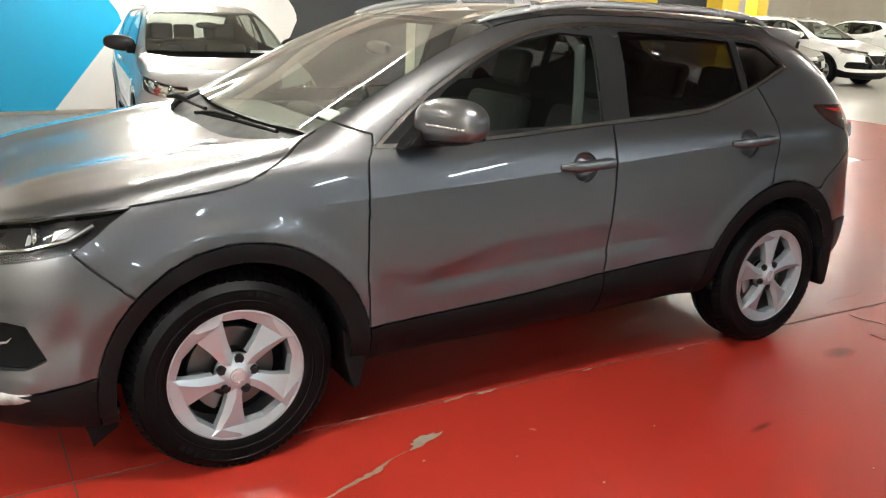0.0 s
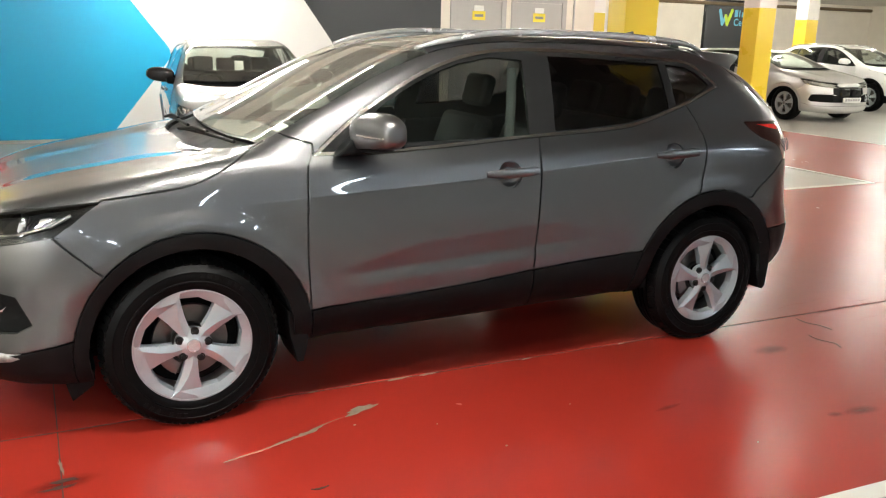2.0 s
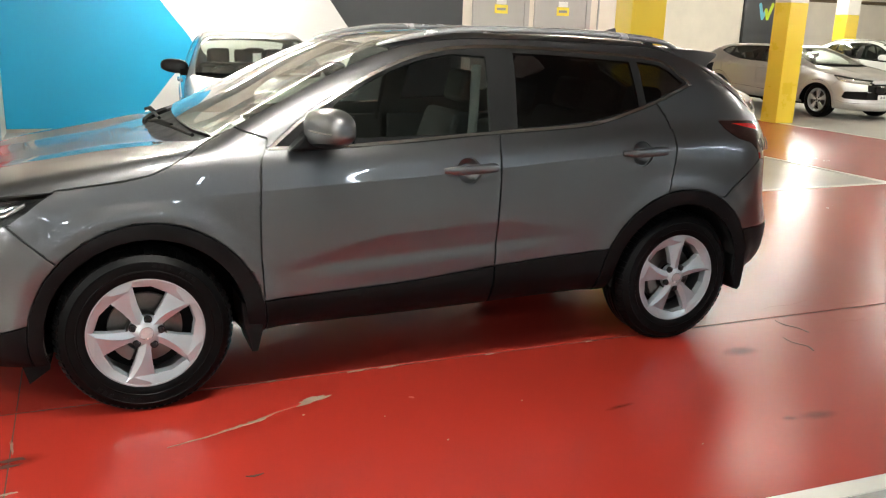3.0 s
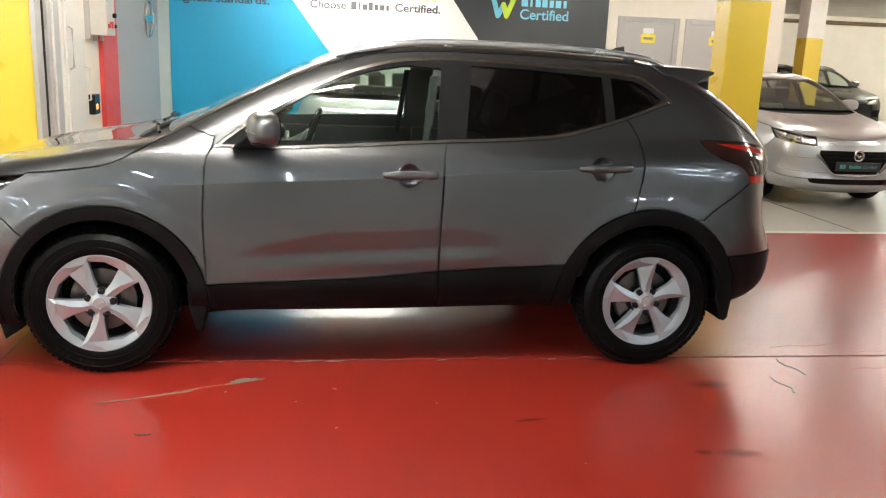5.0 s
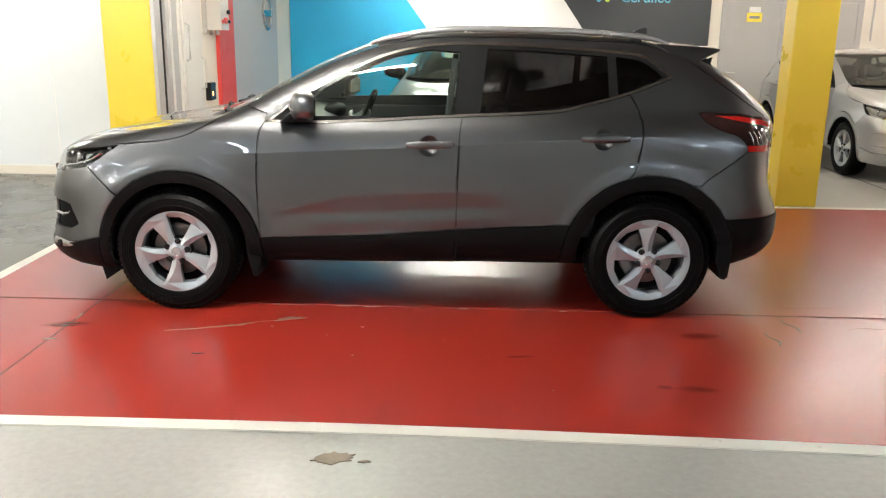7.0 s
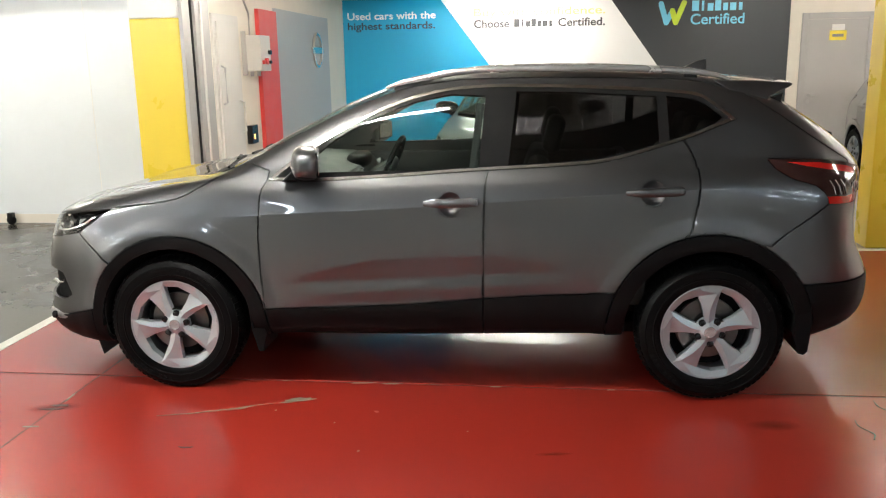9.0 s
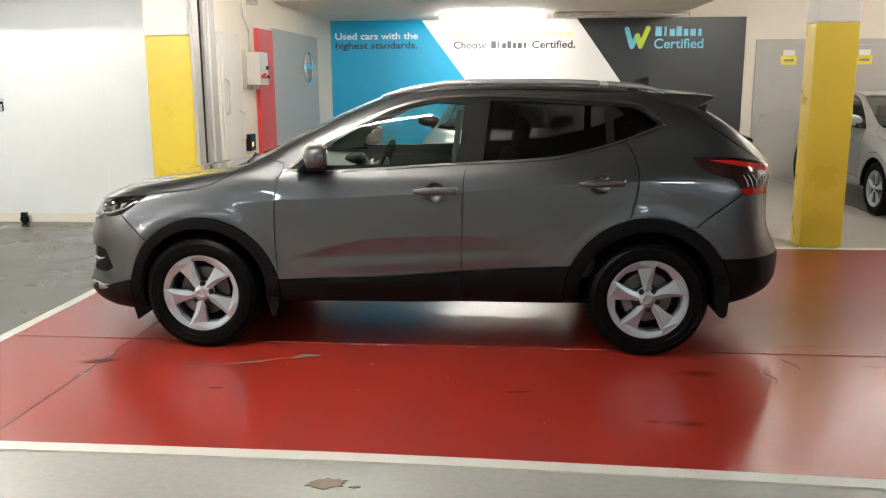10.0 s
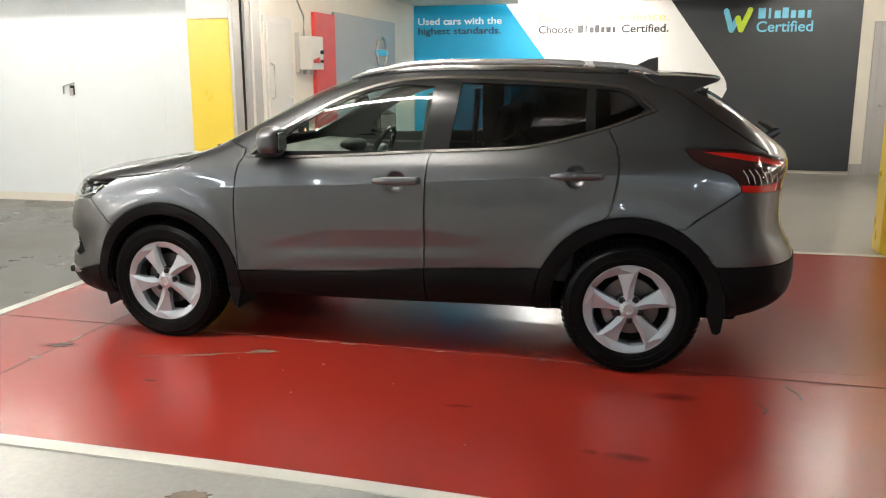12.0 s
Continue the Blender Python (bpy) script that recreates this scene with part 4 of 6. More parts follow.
def half_body(fine=1.0):
    """The left half of a body as one sheet; gives the bmesh, its layer of positions across."""
    seg = [max(2, round(s * fine)) for s in SEG]
    n_main, n_cap = int(118 * fine), int(34 * fine)
    stations = []

    def slope(f, x, s):
        return (f(x + 0.01 * s) - f(x)) / (0.01 * s)
    for cap, ends, xs, power in (("nose", NOSE, X0, 2.45), ("tail", TAIL, X1, 3.25)):
        rows = []
        for k in range(1, n_cap + 1):
            th = math.pi / 2 * (k / n_cap) ** 1.0
            f, g = math.sin(th) ** (2 / power), max(0.0, math.cos(th)) ** (2 / power)
            if k == n_cap:
                f, g = 1.0, 0.0
            row = []
            for i, ((wf, zf), (xe, ze)) in enumerate(zip(SECTIONS, ends)):
                a = xe - xs
                zs, d0 = zf(xs), slope(zf, xs, 1 if a > 0 else -1) * a
                d1 = (ze - zs) * (2.1 if cap == "nose" else 1.15)
                z = (2 * f**3 - 3 * f**2 + 1) * zs + (f**3 - 2 * f**2 + f) * d0 + (-2 * f**3 + 3 * f**2) * ze + (f**3 - f**2) * d1
                row.append((xs + a * f, wf(xs) * g, z))
            rows.append(row)
        if cap == "nose":
            stations = rows[::-1]
        else:
            tail_rows = rows
    for k in range(n_main + 1):
        x = X0 + (X1 - X0) * k / n_main
        stations.append([(x, wf(x), zf(x)) for wf, zf in SECTIONS])
    stations += tail_rows
    P = np.array(stations)
    for _ in range(2):  # even out the run along the car
        Q = P.copy()
        Q[1:-1] = 0.25 * P[:-2] + 0.5 * P[1:-1] + 0.25 * P[2:]
        P = Q
    bm = bmesh.new()
    across = bm.faces.layers.float.new("across")
    grid = []
    for row in P:
        pts = [row[1] * np.array((1, -1, 1))] + list(row) + [row[-2] * np.array((1, -1, 1))]
        out = []
        for i in range(len(row) - 1):
            p0, p1, p2, p3 = pts[i], pts[i + 1], pts[i + 2], pts[i + 3]
            t1 = max(1e-4, np.linalg.norm(p1 - p0) ** 0.5)
            t2 = max(1e-4, np.linalg.norm(p2 - p1) ** 0.5)
            t3 = max(1e-4, np.linalg.norm(p3 - p2) ** 0.5)
            m1 = t2 * ((p1 - p0) / t1 - (p2 - p0) / (t1 + t2) + (p2 - p1) / t2)
            m2 = t2 * ((p2 - p1) / t2 - (p3 - p1) / (t2 + t3) + (p3 - p2) / t3)
            fold = 1 / (1 + math.exp(-(p1[0] - 0.36) / 0.07)) / (1 + math.exp((p1[0] - 2.62) / 0.09))
            if i == 4:  # the shoulder line: a crease between the flank below and the shoulder above
                m2 = m2 + fold * 0.8 * ((p2 - p1) - m2)
            elif i == 5:
                m1 = m1 + fold * ((p2 - p1) * np.array((1, 0.75, 1)) - m1)
                m2 = m2 * np.array((1, 1 + 0.35 * fold, 1))
            for k in range(seg[i]):
                u = k / seg[i]
                u = 1 - (1 - u) ** 1.8 if i == 4 else u ** 1.8 if i == 5 else u
                q = (2 * u**3 - 3 * u**2 + 1) * p1 + (u**3 - 2 * u**2 + u) * m1 + (-2 * u**3 + 3 * u**2) * p2 + (u**3 - u**2) * m2
                out.append((q[0], max(0.0, q[1]), q[2], i + u))
        q = pts[-2]
        out.append((q[0], 0.0, q[2], len(row) - 1))
        grid.append(out)
    verts = [[bm.verts.new((x, -flank(x, w, z), z + bonnet(x, w, z))) for x, w, z, _ in row] for row in grid]
    for a, b, ga in zip(verts, verts[1:], grid):
        for j in range(len(a) - 1):
            f = bm.faces.new((a[j], a[j + 1], b[j + 1], b[j]))
            f[across] = (ga[j][3] + ga[j + 1][3]) / 2
    bmesh.ops.remove_doubles(bm, verts=list(bm.verts), dist=2e-4)
    bmesh.ops.dissolve_degenerate(bm, edges=list(bm.edges), dist=1e-5)
    bmesh.ops.recalc_face_normals(bm, faces=list(bm.faces))
    c = sum((f.normal.y for f in bm.faces if f.calc_center_median().y < -0.7))
    if c > 0:
        bmesh.ops.reverse_faces(bm, faces=list(bm.faces))
    return bm


def scribe(bm, pts, keep, axes=(0, 2), closed=False):
    """Cuts the sheet along a line drawn in side view (or in plan)."""
    a, b = axes
    third = 3 - a - b
    segs = list(zip(pts, pts[1:] + pts[:1])) if closed else list(zip(pts, pts[1:]))
    lo = [min(p[i] for p in pts) - 0.06 for i in (0, 1)]
    hi = [max(p[i] for p in pts) + 0.06 for i in (0, 1)]
    pool = set()
    for f in bm.faces:
        c = f.calc_center_median()
        if lo[0] < c[a] < hi[0] and lo[1] < c[b] < hi[1] and keep(c):
            pool.add(f)
    for p, q in segs:
        d = (q[0] - p[0], q[1] - p[1])
        ln = math.hypot(*d)
        if ln < 1e-6:
            continue
        d = (d[0] / ln, d[1] / ln)
        no = [0.0, 0.0, 0.0]
        no[a], no[b] = -d[1], d[0]
        co = [0.0, 0.0, 0.0]
        co[a], co[b] = p
        hits = []
        for f in pool:
            if not f.is_valid:
                continue
            ts, ss = [], []
            for v in f.verts:
                r = (v.co[a] - p[0], v.co[b] - p[1])
                ts.append(r[0] * d[0] + r[1] * d[1])
                ss.append(-r[0] * d[1] + r[1] * d[0])
            if min(ss) < -1e-6 and max(ss) > 1e-6 and max(ts) > -0.002 and min(ts) < ln + 0.002:
                hits.append(f)
        if not hits:
            continue
        geom = list({v for f in hits for v in f.verts}) + list({e for f in hits for e in f.edges}) + hits
        r = bmesh.ops.bisect_plane(bm, geom=geom, dist=1e-5, plane_co=co, plane_no=no)
        pool = {f for f in pool if f.is_valid}
        pool |= {f for f in r["geom"] if isinstance(f, bmesh.types.BMFace)}
        pool |= {f for e in r["geom_cut"] if isinstance(e, bmesh.types.BMEdge) for f in e.link_faces}


# outlines in side view
ROOF_LINE = [(0.515, 1.072), (0.574, 1.118), (0.705, 1.215), (0.838, 1.292), (0.972, 1.363), (1.105, 1.421), (1.242, 1.466), (1.377, 1.494), (1.511, 1.506), (1.678, 1.510), (1.942, 1.504), (2.204, 1.490), (2.40, 1.478), (2.562, 1.460), (2.627, 1.430), (2.70, 1.373), (2.742, 1.338)]
BELT_LINE = [(2.742, 1.338), (2.623, 1.293), (2.502, 1.248), (2.261, 1.180), (2.117, 1.151), (1.94, 1.136), (1.614, 1.120), (1.45, 1.111), (1.118, 1.088), (0.782, 1.072), (0.515, 1.072)]
DLO = smooth_line(ROOF_LINE, 3)[:-1] + smooth_line(BELT_LINE, 3)[:-1]
DLO_IN = shrink(DLO, 0.013)
GLASS_F = [(0.715, 1.108), (1.548, 1.126), (1.577, 1.459), (1.41, 1.470), (1.242, 1.440), (1.10, 1.394), (0.972, 1.336), (0.84, 1.262), (0.75, 1.188)]
GLASS_R = [(1.689, 1.142), (1.727, 1.478), (2.0, 1.470), (2.386, 1.446), (2.392, 1.232), (2.261, 1.200), (2.117, 1.170), (1.94, 1.155)]
GLASS_Q = [(2.432, 1.446), (2.555, 1.432), (2.610, 1.405), (2.685, 1.345), (2.640, 1.318), (2.50, 1.266), (2.440, 1.246)]
DOOR_A = smooth_line([(0.521, 1.120), (0.514, 1.075), (0.492, 1.045), (0.479, 0.967), (0.471, 0.80), (0.473, 0.63), (0.479, 0.456), (0.493, 0.29)], 3)
DOOR_B = smooth_line([(1.668, 1.53), (1.633, 1.313), (1.601, 1.137), (1.583, 1.062), (1.576, 0.898), (1.571, 0.732), (1.569, 0.564), (1.568, 0.29)], 3)
DOOR_C = smooth_line([(2.395, 1.50), (2.420, 1.40), (2.452, 1.328), (2.502, 1.249), (2.554, 1.157), (2.569, 1.07), (2.559, 0.957), (2.522, 0.809), (2.46, 0.70)], 3)
SILL = [(0.40, 0.436), (0.839, 0.451), (1.178, 0.468), (1.569, 0.503), (1.876, 0.524), (2.30, 0.545)]
HOOD_GAP = smooth_line([(-0.86, 0.840), (-0.74, 0.868), (-0.639, 0.892), (-0.495, 0.920), (-0.300, 0.938), (-0.13, 0.956), (-0.01, 0.972), (0.064, 0.990), (0.13, 1.020), (0.188, 1.051), (0.265, 1.095), (0.33, 1.125)], 3)
HEAD_LAMP = [(-0.86, 0.839), (-0.74, 0.867), (-0.639, 0.891), (-0.495, 0.919), (-0.298, 0.937), (-0.36, 0.898), (-0.417, 0.853), (-0.474, 0.817), (-0.569, 0.798), (-0.654, 0.780), (-0.86, 0.742)]
SEAM_F = [(-0.49, 0.832), (-0.472, 0.815), (-0.40, 0.745), (-0.322, 0.675), (-0.26, 0.615)]
LOWER_F = [(-0.30, 0.427), (-0.445, 0.419), (-0.607, 0.372), (-0.72, 0.362), (-0.98, 0.360)]
FENDER_TOP = [(0.34, 1.180), (0.418, 1.150), (0.506, 1.121), (0.57, 1.105)]
TAIL_LAMP = [(2.879, 1.159), (3.0, 1.158), (3.114, 1.154), (3.25, 1.132), (3.376, 1.092), (3.60, 1.06), (3.60, 0.925), (3.33, 0.945), (3.20, 0.953), (3.155, 0.957), (3.150, 0.985), (3.132, 1.011), (3.09, 1.043), (2.982, 1.075), (2.915, 1.115)]
TAIL_RED = [(2.96, 1.146), (3.114, 1.141), (3.25, 1.119), (3.376, 1.080), (3.6, 1.045), (3.6, 1.015), (3.40, 1.050), (3.25, 1.092), (3.08, 1.122)]
TAIL_RED2 = [(3.14, 0.990), (3.25, 0.982), (3.6, 0.99), (3.6, 0.90), (3.14, 0.94)]
SEAM_R = [(2.90, 0.775), (2.968, 0.832), (3.150, 0.955)]
HATCH = smooth_line([(2.735, 1.60), (2.740, 1.522), (2.790, 1.460), (2.879, 1.402), (2.960, 1.346), (3.11, 1.244), (3.20, 1.186), (3.272, 1.142)], 3)
CUPS = ((1.415, 0.962), (2.358, 1.012))
INTAKE = [(-0.98, 0.605), (-0.66, 0.602), (-0.612, 0.592), (-0.565, 0.485), (-0.62, 0.455), (-0.98, 0.432)]


def along(line, x):
    return np.interp(x, [q[0] for q in line], [q[1] for q in line])


def hood_edge(w):
    return 0.100 + 0.175 * (w / 0.73) ** 4


def screen_edge(w):
    return 0.235 + 0.075 * (w / 0.7) ** 2


def arc(cx, cz, r, a0, a1, n=30):
    return [(cx + r * math.cos(radians(a0 + (a1 - a0) * k / n)), cz + r * math.sin(radians(a0 + (a1 - a0) * k / n))) for k in range(n + 1)]


ARCH_IN = {"f": arc(0.015, 0.345, 0.395, -45, 225), "r": arc(2.64, 0.345, 0.40, -45, 225)}
ARCH_OUT = {"f": arc(0.025, 0.345, 0.462, -35, 215), "r": arc(2.635, 0.345, 0.480, -35, 215)}


def region(c, across):
    """Which panel a spot of the body sheet belongs to."""
    x, w, z = c.x, -c.y, c.z
    p = (x, z)
    for k, hx in (("f", 0.015), ("r", 2.64)):
        if math.hypot(x - hx, z - 0.345) < (0.395 if k == "f" else 0.40) and z < 0.80 and w > 0.45:
            return None
    if across < 1.15 and z < 0.45:
        return "floor_pan"
    if w > 0.7 and any(math.hypot(x - cx, z - cz) < 0.058 for cx, cz in CUPS):
        return None
    if x < -0.5 and w > 0.44 and inside(p, INTAKE):
        return "intake"
    if w > 0.42 and 0.40 < x < 2.8 and inside(p, DLO):
        for name, poly in (("front_glass", GLASS_F), ("rear_glass", GLASS_R), ("quarter_glass", GLASS_Q)):
            if inside(p, poly):
                return name
        return "window_trim" if inside(p, DLO_IN) else "chrome_strip"
    if across > 7.0 and 0.10 < x < 1.2 and z > 1.08:
        head = 1.05 + 0.07 * (w / 0.6) ** 2
        if x < hood_edge(w):
            return "hood"
        if x < screen_edge(w):
            return "cowl"
        return "windscreen" if x < head else "roof"
    if x < 0.33 and (across > 7 or z > along(HOOD_GAP, x)):
        if x > -0.78 or z > 0.832:
            return "cowl" if x > hood_edge(w) and across > 7 else "hood"
    if across > 7.0 and 1.0 < x < 2.73:
        return "roof"
    if x < -0.25 and w > 0.30 and inside(p, HEAD_LAMP):
        return "head_lamp" if w > 0.47 else "lamp_inner"
    if x > 2.8 and w > 0.42 and inside(p, TAIL_LAMP):
        return "tail_red" if inside(p, TAIL_RED) or inside(p, TAIL_RED2) else "tail_grey"
    for k, (cx, r) in (("f", (0.025, 0.462)), ("r", (2.635, 0.480))):
        if math.hypot(x - cx, z - 0.345) < r and z < 0.86:
            return "front_arch" if k == "f" else "rear_arch"
    if x > 3.0 and z < 0.585:
        return "rear_lower"
    if x < -0.3 and z < along(LOWER_F[::-1], x):
        return "front_lower"
    if 0.3 < x < 2.4 and z < np.interp(x, [q[0] for q in SILL], [q[1] for q in SILL]):
        if x < np.interp(z, [0.29, 0.456, 0.63], [0.493, 0.479, 0.473]):
            return "front_arch"
        return "front_door_cladding" if x < 1.569 else "rear_door_cladding"
    if x < 0.53 and z < 1.2:
        edge = np.interp(z, [0.29, 0.456, 0.63, 0.80, 0.967, 1.045, 1.075, 1.12], [0.493, 0.479, 0.473, 0.471, 0.479, 0.492, 0.514, 0.521])
        if x < edge:
            if x < -0.26 and (x < -0.49 or z < along(SEAM_F, x)):
                if w < 0.40 and 0.44 < z < 0.76:
                    return "grille"
                return "front_bumper"
            if z < along(FENDER_TOP, x):
                return "fender"
    if x > 2.73 and across > 6.2 and z > 1.02:
        hx = np.interp(z, [q[1] for q in HATCH[::-1]], [q[0] for q in HATCH[::-1]])
        if x > hx:
            if across > 7.1 and z > 1.10 and w < 0.60 and x > 2.99:
                return "rear_window"
            return "tailgate"
    if x > 3.2 and w < 0.56 and z > 0.66:
        return "tailgate"
    if x > 2.85 and z < along(SEAM_R, x):
        return "rear_bumper"
    if z < 1.35 and x < 2.6 and not (x < 0.60 and z > 1.09):
        mid = np.interp(z, [0.29, 0.564, 0.732, 0.898, 1.062, 1.137, 1.313], [1.568, 1.569, 1.571, 1.576, 1.583, 1.601, 1.633])
        back = np.interp(z, [0.70, 0.809, 0.957, 1.07, 1.157, 1.249], [2.46, 2.522, 2.559, 2.569, 2.554, 2.502])
        belt = np.interp(x, [q[0] for q in BELT_LINE[::-1]], [q[1] for q in BELT_LINE[::-1]])
        if z < belt + 0.01:
            if x < mid:
                return "front_door"
            if x < back:
                return "rear_door"
    return "body_side"


BOTH = {"hood", "roof", "windscreen", "rear_window", "tailgate", "front_bumper", "rear_bumper", "front_lower", "rear_lower", "grille", "cowl", "floor_pan"}


@functools.lru_cache(maxsize=None)
def cut_body(fine=1.0):
    bm = half_body(fine)
    side = lambda c: c.y < -0.42
    scribe(bm, DLO, side, closed=True)
    scribe(bm, DLO_IN, side, closed=True)
    for g in (GLASS_F, GLASS_R, GLASS_Q):
        scribe(bm, g, side, closed=True)
    for ln in (DOOR_A, DOOR_B, DOOR_C, SILL, SEAM_F, SEAM_R):
        scribe(bm, ln, side)
    scribe(bm, HOOD_GAP, lambda c: c.y < -0.05 and c.x < 0.4)
    scribe(bm, HEAD_LAMP, lambda c: c.y < -0.25, closed=True)
    scribe(bm, [(-0.95, -0.47), (-0.5, -0.47)], lambda c: 0.70 < c.z < 0.95, axes=(0, 1))
    for poly in (TAIL_LAMP, TAIL_RED, TAIL_RED2):
        scribe(bm, poly, lambda c: c.y < -0.36 and c.x > 2.8, closed=True)
    scribe(bm, HATCH, lambda c: c.y < -0.3)
    for k in "fr":
        scribe(bm, ARCH_IN[k], side)
        scribe(bm, ARCH_OUT[k], side)
    scribe(bm, [(3.0, 0.585), (3.6, 0.585)], lambda c: True)
    scribe(bm, LOWER_F, lambda c: True)
    scribe(bm, FENDER_TOP, side)
    for z in (0.44, 0.76):
        scribe(bm, [(-0.95, z), (-0.5, z)], lambda c: c.y > -0.55)
    for cx, cz in CUPS:
        scribe(bm, arc(cx, cz, 0.058, 0, 360, 24)[:-1], lambda c: c.y < -0.6, closed=True)
    scribe(bm, INTAKE, lambda c: c.y < -0.40, closed=True)
    plan = [(hood_edge(w), -w) for w in np.linspace(0, 0.78, 12)]
    scribe(bm, plan, lambda c: c.z > 1.0 and c.x < 0.6, axes=(0, 1))
    plan = [(screen_edge(w), -w) for w in np.linspace(0, 0.78, 9)]
    scribe(bm, plan, lambda c: c.z > 1.0 and c.x < 0.6, axes=(0, 1))
    plan = [(1.05 + 0.07 * (w / 0.6) ** 2, -w) for w in np.linspace(0, 0.70, 9)]
    scribe(bm, plan, lambda c: c.z > 1.3 and c.x < 1.4, axes=(0, 1))
    bmesh.ops.remove_doubles(bm, verts=list(bm.verts), dist=7e-4)
    lay = bm.faces.layers.float["across"]
    groups = {}
    for f in bm.faces:
        if f.calc_area() < 1e-9:
            continue
        r = region(f.calc_center_median(), f[lay])
        if r:
            groups.setdefault(r, []).append(f)
    return bm, groups


def panel(faces, mirror=False, both=False, gap=0.0022, depth=0.014, lift=0.0, shape=None):
    """One panel lifted from the sheet: shut-lines pulled in and turned under all round."""
    fset = set(faces)
    verts = {}
    for f in faces:
        for v in f.verts:
            verts.setdefault(v, len(verts))
    co = {v: v.co.copy() + v.normal * lift for v in verts}
    rim = {}
    for f in faces:
        fn, fc = f.normal, f.calc_center_median()
        for e in f.edges:
            if sum(1 for g in e.link_faces if g in fset) == 1:
                mid = (e.verts[0].co + e.verts[1].co) / 2
                if both and abs(e.verts[0].co.y) < 1e-4 and abs(e.verts[1].co.y) < 1e-4:
                    continue
                d = (e.verts[1].co - e.verts[0].co).cross(fn)
                if d.length < 1e-9:
                    continue
                d.normalize()
                if d.dot(fc - mid) < 0:
                    d = -d
                for v in e.verts:
                    rim.setdefault(v, []).append(d * e.calc_length())
    for v, ds in rim.items():
        d = sum(ds, Vector())
        if d.length > 1e-6:
            d.normalize()
            if both and abs(v.co.y) < 1e-4:
                d.y = 0
            co[v] = co[v] + d * gap
    out = bmesh.new()
    for s in ((1, -1) if both else (-1,) if mirror else (1,)):
        nv, low = {}, {}
        for v in verts:
            p = co[v]
            nv[v] = out.verts.new((p.x, p.y * s, p.z))
        for v in rim:
            p = co[v] - v.normal * (depth + lift)
            low[v] = out.verts.new((p.x, p.y * s, p.z))
        for f in faces:
            vs = [nv[v] for v in f.verts]
            try:
                out.faces.new(vs if s > 0 else vs[::-1])
            except ValueError:
                pass
            for lp in f.loops:
                e = lp.edge
                if sum(1 for g in e.link_faces if g in fset) == 1:
                    a, b = lp.vert, lp.link_loop_next.vert
                    if a in low and b in low:
                        q = [nv[b], nv[a], low[a], low[b]]
                        try:
                            out.faces.new(q if s > 0 else q[::-1])
                        except ValueError:
                            pass
    bmesh.ops.remove_doubles(out, verts=[v for v in out.verts if abs(v.co.y) < 2e-4], dist=4e-4)
    if shape:
        for v in out.verts:
            v.co = Vector(shape(*v.co))
    return out


def lining(groups, skip, shape=None):
    """A thin dark inner skin a finger's width inside all closed panels."""
    out = bmesh.new()
    for s in (1, -1):
        nv = {}
        for name, faces in groups.items():
            if name in skip:
                continue
            for f in faces:
                vs = []
                for v in f.verts:
                    if v not in nv:
                        p = v.co - v.normal * 0.018
                        nv[v] = out.verts.new((p.x, p.y * s, p.z))
                    vs.append(nv[v])
                try:
                    out.faces.new(vs if s < 0 else vs[::-1])
                except ValueError:
                    pass
    if shape:
        for v in out.verts:
            v.co = Vector(shape(*v.co))
    return out


